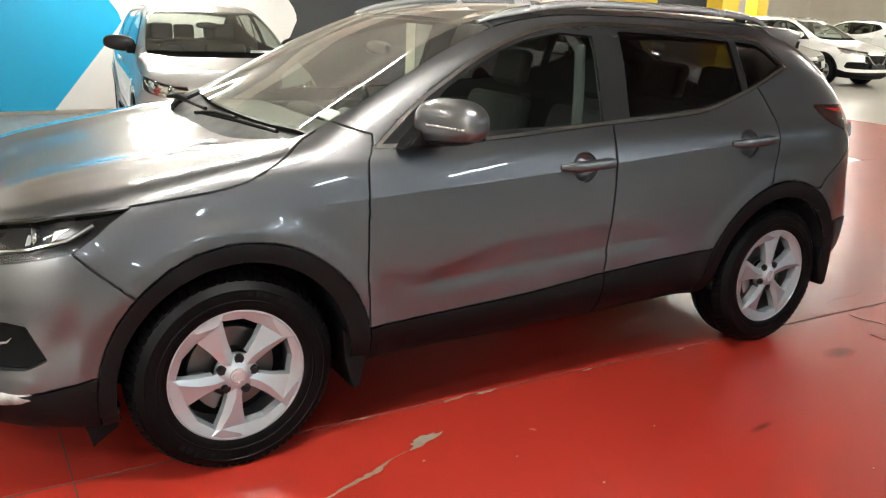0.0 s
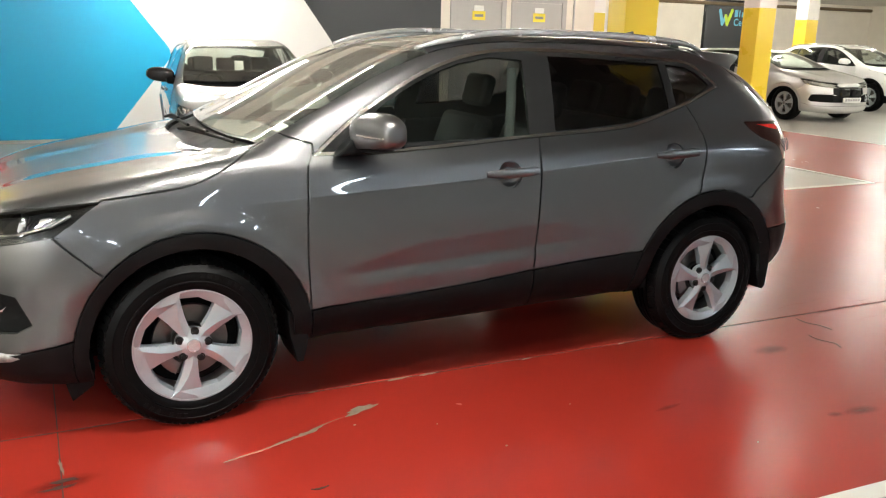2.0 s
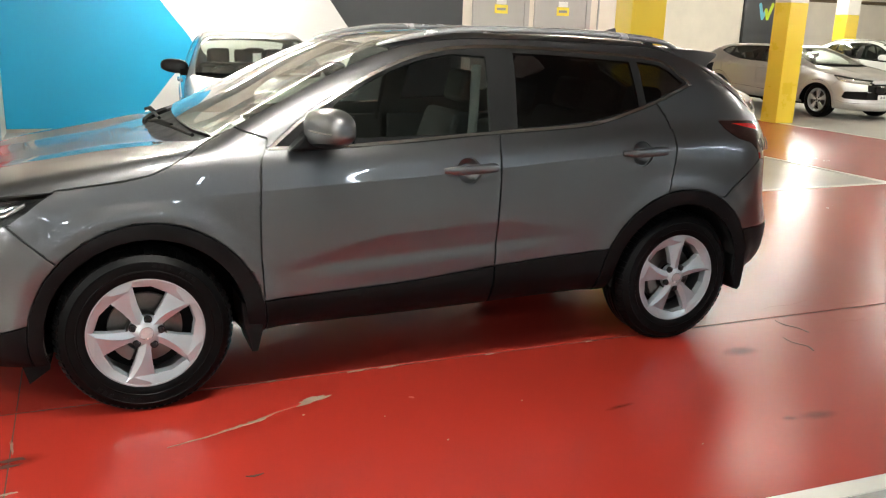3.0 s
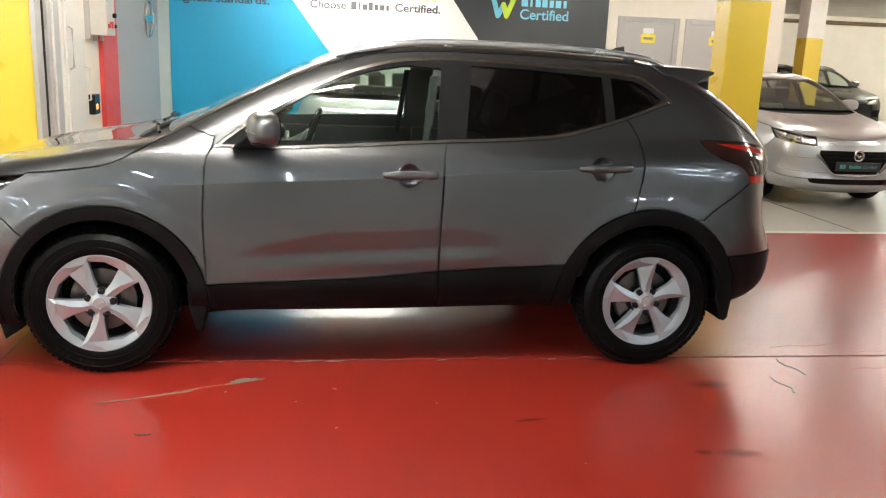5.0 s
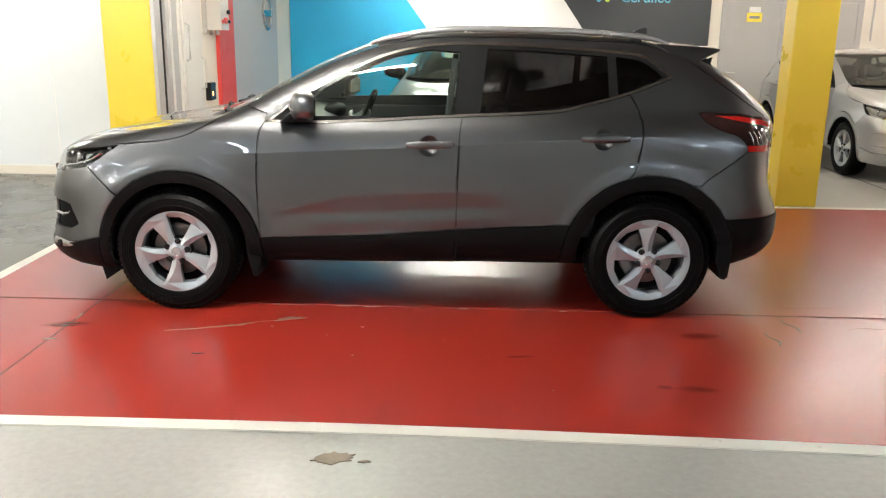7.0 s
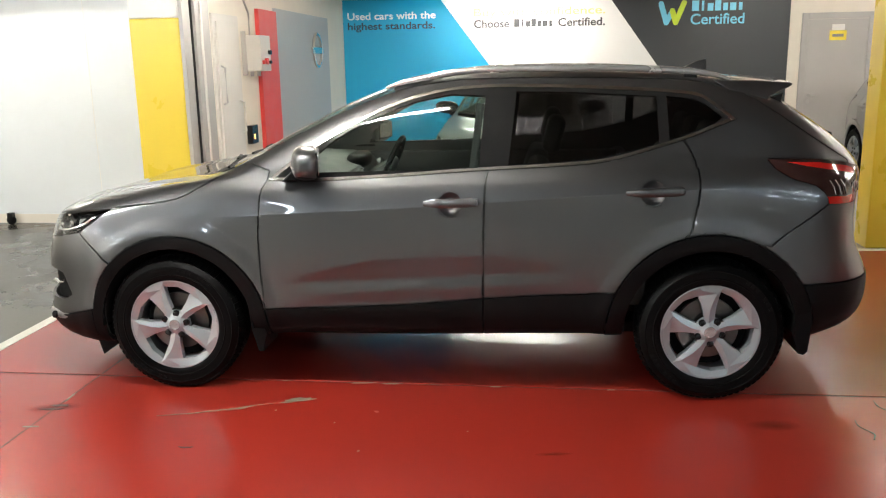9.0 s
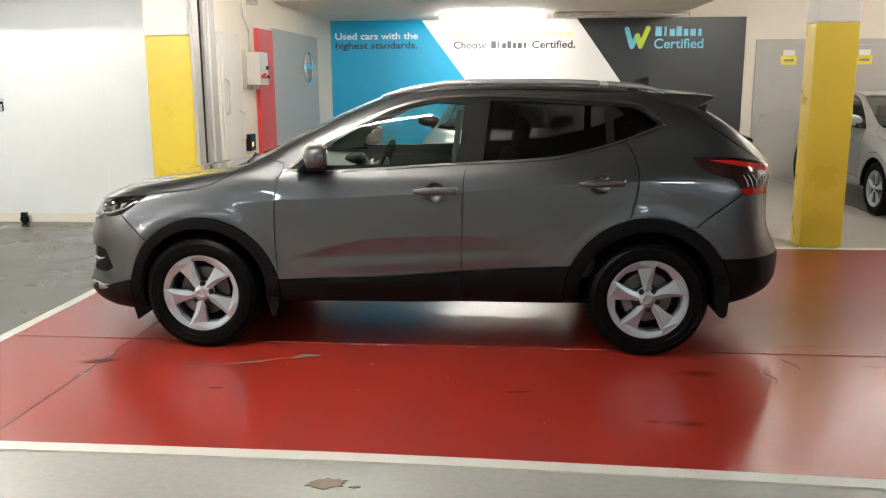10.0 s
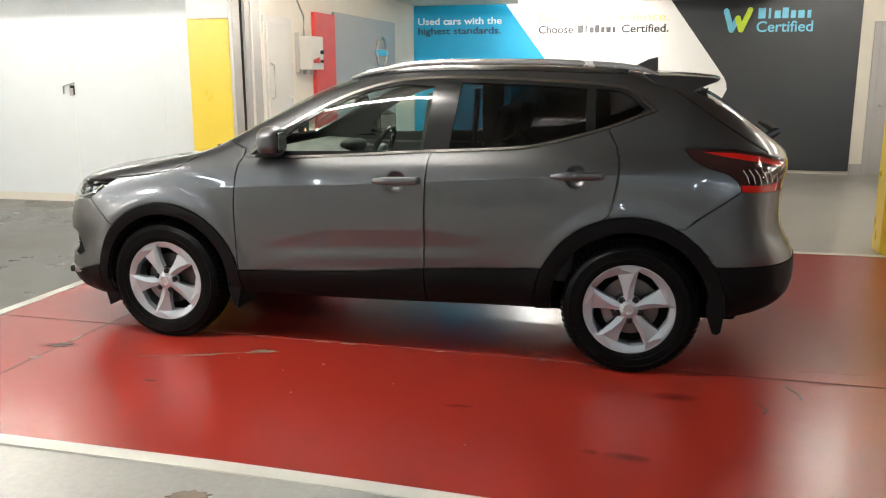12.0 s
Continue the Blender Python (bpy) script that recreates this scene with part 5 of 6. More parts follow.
# wheel: tyre, rim with five blades, nuts, disc
def wheel_meshes(style="blade"):
    """Meshes of a wheel round the y axis, its outer face towards -y."""
    got = {}
    R, r0 = 0.345, 0.222
    prof = [(r0, 0.015), (r0 + 0.012, 0.004), (r0 + 0.030, 0.000), (0.262, -0.001), (0.264, -0.0035), (0.267, -0.0035), (0.269, -0.002), (0.285, -0.004), (0.300, -0.003), (0.302, -0.0055), (0.305, -0.0050), (0.312, 0.002), (0.330, 0.014), (0.339, 0.028), (0.343, 0.045)]
    prof += [(0.345, 0.058), (0.337, 0.059), (0.337, 0.066), (0.345, 0.067), (0.3455, 0.090), (0.337, 0.091), (0.337, 0.099), (0.3455, 0.100), (0.3455, 0.120), (0.337, 0.121), (0.337, 0.129), (0.3455, 0.130), (0.345, 0.152), (0.337, 0.153), (0.337, 0.160), (0.345, 0.161)]
    prof += [(0.343, 0.175), (0.330, 0.205), (0.285, 0.222), (r0, 0.205)]
    bm = lathe(prof, 96)
    # shoulder blocks
    for k in range(68):
        a = 2 * math.pi * k / 68
        b = bmesh.ops.create_cube(bm, size=1.0)["verts"]
        m = Matrix.Rotation(-a, 4, "Y") @ Matrix.Translation((0.3375, 0.034, 0)) @ Matrix.Rotation(radians(-24), 4, "Z") @ Matrix.Diagonal((0.013, 0.044, 0.0215, 1))
        bmesh.ops.transform(bm, matrix=m, verts=b)
    got["tyre"] = bm
    # letters on the side wall as plain raised bars
    bm = bmesh.new()
    for a0 in (20, 200):
        for k in range(7):
            if k == 3:
                continue
            a = radians(a0 + k * 5.5)
            b = bmesh.ops.create_cube(bm, size=1.0)["verts"]
            bmesh.ops.transform(bm, matrix=Matrix.Rotation(-a, 4, "Y") @ Matrix.Translation((0.292, -0.003, 0)) @ Matrix.Diagonal((0.020, 0.003, 0.016, 1)), verts=b)
    got["side_bars"] = bm
    got["rim"] = lathe([(0.226, 0.030), (0.232, 0.014), (0.234, 0.008), (0.2315, 0.004), (0.226, 0.004), (0.2245, 0.008), (0.2215, 0.014), (0.2185, 0.026), (0.2185, 0.040)], 80)
    got["barrel"] = lathe([(0.226, 0.205), (0.231, 0.19), (0.215, 0.17), (0.204, 0.10), (0.204, 0.030), (0.199, 0.030), (0.199, 0.10), (0.206, 0.16)], 64, close=True)
    # a spoke for each fifth: folded blade, the sloping land outside the window, the window's inner walls
    bm = bmesh.new()
    R = 0.2258 if style == "blade" else 0.2205

    def at(r, deg, y):
        g = radians(90 + deg)
        return bm.verts.new((R * r * math.cos(g), y, R * r * math.sin(g)))
    w1, w2 = (0.825, 0.90) if style == "blade" else (0.90, 0.90)
    hl, hc, hr = at(0.18, 36, 0.018), at(0.18, 4, 0.010), at(0.18, -36, 0.020)
    a1, c1, b1 = at(0.36, 18, 0.018), at(0.36, 2, 0.008), at(0.36, -18, 0.018)
    a2, c2, b2 = at(0.58, 15, 0.017), at(0.58, -4, 0.006), at(0.58, -15, 0.016)
    a3, c3, b3 = at(w1, 15.5, 0.017), at(0.86, -11, 0.006), at(w2, -15.5, 0.014)
    tip, e0, e1 = at(0.945, 9, 0.004), at(1.0, -17, 0.0065), at(1.0, 55, 0.0065)
    r0, r1, r2, r3 = at(1.0, -4, 0.006), at(1.0, 10, 0.006), at(1.0, 25, 0.006), at(1.0, 40, 0.006)
    mid, w = at((w1 + w2) / 2 + 0.015, 36, 0.018), at(w2, 56.5, 0.014)
    for f in ((hl, hc, c1, a1), (hc, hr, b1, c1), (a1, c1, c2, a2), (c1, b1, b2, c2), (a2, c2, c3, a3), (c2, b2, b3, c3), (a3, c3, tip), (c3, e0, r0, tip), (tip, r0, r1), (c3, b3, e0), (a3, tip, r1, r2), (a3, r2, r3, mid), (mid, r3, e1, w)):
        bm.faces.new(f)
    for run in ((a1, a2, a3, mid, w), (b3, b2, b1)):
        back = [bm.verts.new((v.co.x * 0.97, v.co.y + 0.034, v.co.z * 0.97)) for v in run]
        for k in range(len(run) - 1):
            bm.faces.new((run[k], run[k + 1], back[k + 1], back[k]))
    bmesh.ops.recalc_face_normals(bm, faces=list(bm.faces))
    if sum(f.normal.y * f.calc_area() for f in bm.faces) > 0:
        bmesh.ops.reverse_faces(bm, faces=list(bm.faces))
    got["blades"] = bm
    got["hub"] = lathe([(0.0, 0.004), (0.030, 0.004), (0.034, 0.007), (0.062, 0.016), (0.072, 0.024), (0.070, 0.05), (0.0, 0.05)], 40)
    cap = lathe([(0.0, 0.002), (0.015, 0.002), (0.0155, -0.0005), (0.0185, -0.0005), (0.019, 0.002), (0.025, 0.001), (0.028, 0.003), (0.029, 0.006)], 32)
    box(-0.021, 0.021, -0.0015, 0.002, -0.004, 0.004, 0.001, 1, bm=cap)
    got["cap"] = cap
    got["nuts"] = lathe([(0.0, 0.008), (0.006, 0.008), (0.0105, 0.010), (0.0115, 0.016), (0.0165, 0.0155), (0.0172, 0.026)], 12)
    got["disc"] = lathe([(0.06, 0.075), (0.075, 0.07), (0.078, 0.085), (0.148, 0.085), (0.148, 0.108), (0.06, 0.108)], 48, close=True)
    # matt black disc standing in for the shade inside the wheel
    got["shade_backing"] = lathe([(0.0, 0.12), (0.19, 0.12), (0.2, 0.14), (0.0, 0.14)], 32)
    bm = extruded([(0.145 * math.cos(radians(a)), 0.145 * math.sin(radians(a))) for a in range(150, 216, 8)] + [(0.092 * math.cos(radians(a)), 0.092 * math.sin(radians(a))) for a in range(214, 148, -8)], "xz", 0.052, 0.115, 0.006)
    got["caliper"] = bm
    return got


WHEELS = {}


def wheel(car, x, y, left, style="blade", name="wheel", scale=1.0, turn=0.0):
    key = style
    if key not in WHEELS:
        obs = {}
        mats = {"tyre": "tyre", "side_bars": "clad", "rim": "alloy", "barrel": "alloy_dark", "blades": "alloy", "hub": "alloy", "cap": "satin", "nuts": "nut", "disc": "disc", "shade_backing": "liner", "caliper": "alloy_dark"}
        for k, bm in wheel_meshes(style).items():
            me = bpy.data.meshes.new("wheel_" + k)
            bm.to_mesh(me)
            bm.free()
            me.materials.append(M[mats[k]])
            me.shade_smooth()
            me.set_sharp_from_angle(angle=radians(11 if k == "blades" else 32))
            obs[k] = me
        WHEELS[key] = obs
    obs = WHEELS[key]
    top = new(name, obs["rim"])
    top.parent = car
    top.matrix_basis = pose(x, y, 0.345 * scale, 0, turn, 0 if left else 180) @ Matrix.Scale(scale, 4)
    top["label"] = "five-blade silver alloy wheel"
    for k, nm in (("tyre", "tyre"), ("side_bars", "side_wall_mark"), ("barrel", "barrel"), ("hub", "hub"), ("cap", "centre_cap"), ("disc", "brake_disc"), ("shade_backing", "drum_shadow"), ("caliper", "brake_caliper")):
        o = new(nm, obs[k])
        o.parent = top
        if k == "side_bars":
            o["kind"] = "stuff"
    for k in range(5):
        o = new("blade", obs["blades"])
        o.parent = top
        o.matrix_basis = Matrix.Rotation(-2 * math.pi * k / 5, 4, "Y")
        a = 2 * math.pi * k / 5 + radians(54)
        o = new("wheel_nut", obs["nuts"])
        o.parent = top
        o.matrix_basis = pose(0.058 * math.cos(a), -0.005, 0.058 * math.sin(a))
    return top


def rounded(x0, x1, y0, y1, z0, z1, r, seg=4):
    return box(x0, x1, y0, y1, z0, z1, r, seg)


def blob(cx, cy, cz, a, b, c, power=2.6, n=28, m=20):
    """A full rounded body (superellipsoid)."""
    bm = bmesh.new()
    bmesh.ops.create_uvsphere(bm, u_segments=n, v_segments=m, radius=1.0)
    for v in bm.verts:
        q = v.co
        s = (abs(q.x) ** power + abs(q.y) ** power + abs(q.z) ** power) ** (-1 / power)
        v.co = Vector((cx + a * q.x * s, cy + b * q.y * s, cz + c * q.z * s))
    return bm


def shaped(bm, shape):
    if shape:
        for v in bm.verts:
            v.co = Vector(shape(*v.co))
    return bm


def seat(car, x, y, shape=None, rear=False):
    w = 0.25 if not rear else 0.62
    s = part("seat", shaped(rounded(x - 0.05, x + 0.48, y - w, y + w, 0.42, 0.60, 0.06), shape), M["fabric"], car)
    bm = rounded(-0.06, 0.06, -w, w, 0.0, 0.60, 0.05)
    bmesh.ops.transform(bm, matrix=pose(x + 0.52, y, 0.55, 0, 20, 0), verts=bm.verts)
    part("backrest", shaped(bm, shape), M["fabric"], s)
    for hy in ((0,) if not rear else (-0.38, 0.0, 0.38)):
        bm = rounded(-0.045, 0.045, -0.13, 0.13, 0.0, 0.19, 0.04)
        bmesh.ops.transform(bm, matrix=pose(x + 0.76, y + hy, 1.16 if not rear else 1.12, 0, 14, 0), verts=bm.verts)
        part("headrest", shaped(bm, shape), M["fabric"], s)
    return s


def mirror_unit(car, side, paint, shape=None, detail=True):
    """A door mirror: painted cap, dark lower shell, arm, glass and indicator."""
    bm = blob(0, 0, 0, 0.070, 0.158, 0.086, 2.8, 36, 24)
    sweep = pose(0.748, -0.940, 1.168, 0, 0, 13)  # the outer end swept back

    def pod(q):
        u = -q.y / 0.160  # -1 at the door, 1 at the outer tip
        z = q.z * (1 - 0.10 * u * u) + 0.006 * u if q.z > 0 else q.z * (1 - 0.16 * (u + 1) ** 2 * 0.6)
        x = q.x
        return sweep @ Vector((min(x, 0.056 - 0.008 * (z / 0.086) ** 2), q.y, z))
    for v in bm.verts:
        v.co = pod(v.co)
    lo = bm.copy()
    g = bm.verts[:] + bm.edges[:] + bm.faces[:]
    bmesh.ops.bisect_plane(bm, geom=g, plane_co=(0.73, -0.925, 1.104), plane_no=(0.10, 0.14, 1), clear_inner=True)
    g = lo.verts[:] + lo.edges[:] + lo.faces[:]
    bmesh.ops.bisect_plane(lo, geom=g, plane_co=(0.73, -0.925, 1.102), plane_no=(0.10, 0.14, 1), clear_outer=True)
    gl = rounded(0.053, 0.0585, -0.104, 0.100, -0.042, 0.054, 0.002, 2)
    back = rounded(0.046, 0.0565, -0.118, 0.112, -0.050, 0.062, 0.006, 2)
    bmesh.ops.transform(back, matrix=sweep, verts=back.verts)
    bmesh.ops.transform(gl, matrix=sweep, verts=gl.verts)
    arm = extruded([(0.60, 1.074), (0.755, 1.076), (0.745, 1.125), (0.68, 1.150)], "xz", -0.88, -0.79, 0.010)
    ind = bmesh.new()
    for k in range(12):
        q = Vector((0, 0.045 - 0.0145 * k, -0.006))
        q.x = -0.0702 * max(0.0, 1 - abs(q.y / 0.160) ** 2.8) ** (1 / 2.8)
        p = pod(q)
        box(p.x - 0.0016, p.x + 0.006, p.y - 0.0055, p.y + 0.0055, p.z - 0.004, p.z + 0.004, 0.001, 1, bm=ind)
    obs = []
    for b in (bm, lo, gl, arm, ind, back):
        if side > 0:
            for v in b.verts:
                v.co.y = -v.co.y
            bmesh.ops.reverse_faces(b, faces=list(b.faces))
        shaped(b, shape)
    top = part("door_mirror", bm, paint, car)
    part("mirror_base", lo, M["clad"], top, "black lower shell")
    part("mirror_glass", gl, M["chrome"], top, "mirror glass")
    part("mirror_arm", arm, M["clad"], top)
    part("mirror_surround", back, M["clad"], top, "black mirror surround")
    if detail:
        part("indicator_strip", ind, M["strip"], top, "clear indicator strip")
    else:
        ind.free()
    return top


def build_car(name, paint, at, label, detail=True, fine=1.0, shape=None, wheels=None, style="blade", tint=None, glass=None, plain_nose=False):
    car = tagged(empty(name, at), label, "car")
    bm, groups = cut_body(fine)
    mats = {"front_glass": glass or M["glass"], "rear_glass": tint or M["privacy"], "quarter_glass": tint or M["privacy"], "windscreen": M["screen"], "rear_window": tint or M["privacy"],
            "window_trim": M["trim"], "chrome_strip": M["strip"] if detail else M["trim"], "front_arch": M["clad"], "rear_arch": M["clad"], "front_lower": M["clad"], "rear_lower": M["clad"],
            "front_door_cladding": M["clad"], "rear_door_cladding": M["clad"], "grille": M["trim"], "intake": M["liner"], "cowl": M["clad"], "floor_pan": M["liner"], "head_lamp": M["lens"], "tail_red": M["red_lens"], "tail_grey": M["grey_lens"]}
    if not detail:
        for k in ("front_arch", "rear_arch", "front_door_cladding", "rear_door_cladding", "front_lower", "rear_lower"):
            mats[k] = paint if style != "suv" else M["clad"]
    if plain_nose:
        mats["grille"] = mats["intake"] = paint
    clear = {"front_glass", "rear_glass", "quarter_glass", "windscreen", "rear_window", "head_lamp"}
    if not plain_nose:
        mats["lamp_inner"] = M["lens"]
        clear.add("lamp_inner")
    holder = {}
    for key in sorted(groups, key=lambda k: (k in clear, k)):
        faces = groups[key]
        raised = 0.007 if key in ("front_arch", "rear_arch") else 0.004 if "cladding" in key or "lower" in key else 0.003 if key == "chrome_strip" else -0.002 if key == "window_trim" else -0.03 if key == "cowl" or key in ("intake", "grille") and not plain_nose else 0.0
        gap = 0.0 if key in clear or key in ("intake", "grille", "cowl", "chrome_strip", "window_trim", "floor_pan", "tail_red", "tail_grey", "lamp_inner") else 0.0048 if "door" in key or key in ("fender", "body_side") else 0.0036
        deep = 0.004 if key in clear else 0.014
        for s in ((0,) if key in BOTH else (-1, 1)):
            b = panel(faces, mirror=s > 0, both=s == 0, gap=gap, depth=deep, lift=raised, shape=shape)
            owner = car
            if key in ("front_glass", "front_door_cladding"):
                owner = holder.get(("front_door", s), car)
            elif key in ("rear_glass", "rear_door_cladding"):
                owner = holder.get(("rear_door", s), car)
            elif key == "tail_grey":
                owner = car
            elif key == "tail_red":
                owner = holder.get(("tail_grey", s), car)
            nm = {"tail_red": "tail_lamp_lens", "tail_grey": "tail_lamp", "head_lamp": "head_lamp", "lamp_inner": "nose_corner" if plain_nose else "lamp_lens"}.get(key, key)
            lb = {"front_arch": "black plastic wheel-arch trim", "rear_arch": "black plastic wheel-arch trim", "chrome_strip": "chrome window strip", "windscreen": "clear windscreen", "rear_glass": "dark privacy glass", "quarter_glass": "dark privacy glass", "tail_red": "red tail lamp lens", "tail_grey": "smoked tail lamp", "grille": "black front grille", "head_lamp": "clear headlamp lens"}.get(key, "")
            ob = part(nm, b, mats.get(key, paint), owner, lb, angle=40)
            holder[(key, s)] = ob
    tree = BVHTree.FromBMesh(bm)

    def skin(x, z):
        hit = tree.ray_cast(Vector((x, -3, z)), Vector((0, 1, 0)))[0]
        return hit.y if hit else -0.87
    for n, (cx, cz) in enumerate(CUPS):
        for s in (-1, 1):
            b = bmesh.new()
            rings = []
            for r, deep in ((0.0625, 0.009), (0.056, 0.0095), (0.052, 0.012), (0.045, 0.018), (0.030, 0.026), (0.0, 0.028)):
                ring = []
                for k in range(24 if r else 1):
                    x, z = cx + r * math.cos(2 * math.pi * k / 24), cz + r * math.sin(2 * math.pi * k / 24)
                    ring.append(b.verts.new((x, -s * (skin(cx + (x - cx), z) + deep), z)))
                rings.append(ring)
            for p, q in zip(rings, rings[1:]):
                for k in range(24):
                    b.faces.new((p[k], p[(k + 1) % 24], q[(k + 1) % 24], q[k]) if len(q) > 1 else (p[k], p[(k + 1) % 24], q[0]))
            bmesh.ops.recalc_face_normals(b, faces=list(b.faces))
            door = holder[("front_door" if n == 0 else "rear_door", s)]
            part("handle_cup", shaped(b, shape), paint, door)
            x0, x1 = (1.292, 1.538) if n == 0 else (2.236, 2.486)
            path = []
            for k in range(15):
                u = k / 14
                x = x0 + (x1 - x0) * u
                z = cz + 0.006 + 0.008 * u
                out = 0.026 * min(1, 3.2 * u + 0.15, 9 * (1 - u) + 0.4) ** 0.7
                path.append((x, -s * (skin(x, z) - out), z))
            part("handle", shaped(tube(path, [0.008 + 0.0065 * min(1.0, k / 4, (15.5 - k) / 2) for k in range(15)], 16, 1.5), shape), paint, door, "grab handle")
            if detail:
                bl = blob(x1 - 0.012, -s * (skin(x1 - 0.02, cz) - 0.010), cz + 0.014, 0.024, 0.026, 0.019, 4.0)
                part("handle_end", bl, paint, door)
    part("inner_shell", lining(groups, clear | {"floor_pan", "cowl", "intake", "grille"}, shape), M["inner"], car)
    # wheel wells and underside
    for hx in (0.015, 2.64):
        for s in (-1, 1):
            w = bmesh.new()
            pts = arc(hx, 0.345, 0.398, -2, 182, 24)
            va = [w.verts.new((x, s * 0.875, z)) for x, z in pts]
            vb = [w.verts.new((x, s * 0.50, z)) for x, z in pts]
            for i in range(len(pts) - 1):
                w.faces.new((va[i], va[i + 1], vb[i + 1], vb[i]))
            w.faces.new(vb)
            part("wheel_well", shaped(w, shape), M["liner"], car)
    part("under_tray", shaped(rounded(-0.55, 3.2, -0.50, 0.50, 0.215, 0.28, 0.02, 2), shape), M["liner"], car)
    # hidden box added to block light from below the car
    part("floor_pan", shaped(rounded(0.46, 2.20, -0.70, 0.70, 0.275, 0.33, 0.02, 2), shape), M["liner"], car)
    front_x, rear_x, tread, wscale = wheels or (0.0, WB, 0.88, 1.0)
    for x in (front_x, rear_x):
        wheel(car, x, -tread, True, style if style in ("blade",) else "five", scale=wscale, turn=-28 if x == front_x else -4)
        wheel(car, x, tread, False, style if style in ("blade",) else "five", scale=wscale)
    # lamps
    for s in (-1, 1):
        b = bmesh.new()
        nv = {}
        for f in groups["head_lamp"] + ([] if plain_nose else groups["lamp_inner"]):
            vs = []
            for v in f.verts:
                if v not in nv:
                    p = v.co - v.normal * 0.045
                    nv[v] = b.verts.new((p.x, p.y * -s, p.z))
                vs.append(nv[v])
            try:
                b.faces.new(vs if s < 0 else vs[::-1])
            except ValueError:
                pass
        hl = part("lamp_housing", shaped(b, shape), M["trim"] if detail else M["lamp_bowl"], holder[("head_lamp", s)], "black lamp housing")
        for lx, ly, lz, r in ((-0.685, 0.60, 0.822, 0.042), (-0.565, 0.715, 0.850, 0.040)):
            b = lathe([(0.0, 0.035), (r * 0.5, 0.030), (r * 0.9, 0.012), (r, 0.0), (r * 1.12, 0.002)], 24, "x", centre=(lx, ly * s, lz))
            part("reflector_bowl", shaped(b, shape), M["lamp_bowl"], holder[("head_lamp", s)], "chrome lamp reflector")
        b = tube([(-0.775, 0.50 * s, 0.775), (-0.69, 0.64 * s, 0.790), (-0.575, 0.745 * s, 0.812), (-0.47, 0.795 * s, 0.845), (-0.40, 0.812 * s, 0.888)], 0.008, 8)
        part("light_strip", shaped(b, shape), M["lamp_bowl"], holder[("head_lamp", s)], "bright daylight strip")
        mirror_unit(car, s, M["trim"] if style == "hatch_dark" else paint, shape, detail)
    # cabin
    for y in (-0.37, 0.37):
        seat(car, 1.13, y, shape)
    seat(car, 1.90, 0.0, shape, rear=True)
    dash = part("dashboard", shaped(extruded([(0.30, 1.04), (0.42, 1.075), (0.62, 1.065), (0.76, 1.02), (0.80, 0.93), (0.76, 0.80), (0.70, 0.62), (0.40, 0.60)], "xz", -0.73, 0.73, 0.02), shape), M["dash"], car)
    part("instrument_hood", shaped(blob(0.73, 0.37, 1.040, 0.07, 0.16, 0.05), shape), M["clad"], dash)
    for y in (-0.66, -0.08, 0.08, 0.66):
        part("air_vent", shaped(lathe([(0.02, 0.0), (0.045, 0.004), (0.05, 0.016), (0.05, 0.03)], 20, "x", centre=(0.785, y, 0.97)), shape), M["satin"], dash)
    sw = [Vector((0.0, 0.185 * math.cos(2 * math.pi * k / 28), 0.185 * math.sin(2 * math.pi * k / 28))) for k in range(29)]
    tilt = pose(0.93, 0.37, 1.0, 0, 24, 0)
    st = part("steering_wheel", shaped(tube([tilt @ p for p in sw], 0.017, 8), shape), M["trim"], car)
    b = blob(0, 0, 0, 0.035, 0.075, 0.06)
    bmesh.ops.transform(b, matrix=tilt, verts=b.verts)
    part("hub", shaped(b, shape), M["dash"], st)
    for a in (0, 180, 270):
        d = Vector((0, math.cos(radians(a)), math.sin(radians(a))))
        part("spoke", shaped(tube([tilt @ (d * 0.05), tilt @ (d * 0.18)], 0.016, 8), shape), M["satin"], st)
    part("column", shaped(tube([tilt @ Vector((0, 0, 0)), (0.70, 0.37, 0.88)], 0.045, 10), shape), M["dash"], st)
    part("console", shaped(rounded(0.70, 1.55, -0.11, 0.11, 0.40, 0.72, 0.04), shape), M["dash"], car)
    part("inner_mirror", shaped(blob(0.93, 0.0, 1.36, 0.02, 0.12, 0.035), shape), M["trim"], car)
    for s in (-1, 1):
        part("door_lining", shaped(rounded(0.56, 1.56, s * 0.775 - 0.02, s * 0.775 + 0.02, 0.45, 1.05, 0.015), shape), M["fabric"], car)
        part("door_lining", shaped(rounded(1.60, 2.35, s * 0.775 - 0.02, s * 0.775 + 0.02, 0.45, 1.05, 0.015), shape), M["fabric"], car)
        b = tube([(1.50, s * 0.70, 1.02), (1.53, s * 0.66, 1.25), (1.55, s * 0.62, 1.42)], 0.022, 6, 0.3)
        part("seat_belt", shaped(b, shape), M["fabric"], car)
    part("head_lining", shaped(rounded(1.15, 2.65, -0.52, 0.52, 1.485, 1.505, 0.008), shape), M["headliner"], car)
    return car, bm, groups, holder


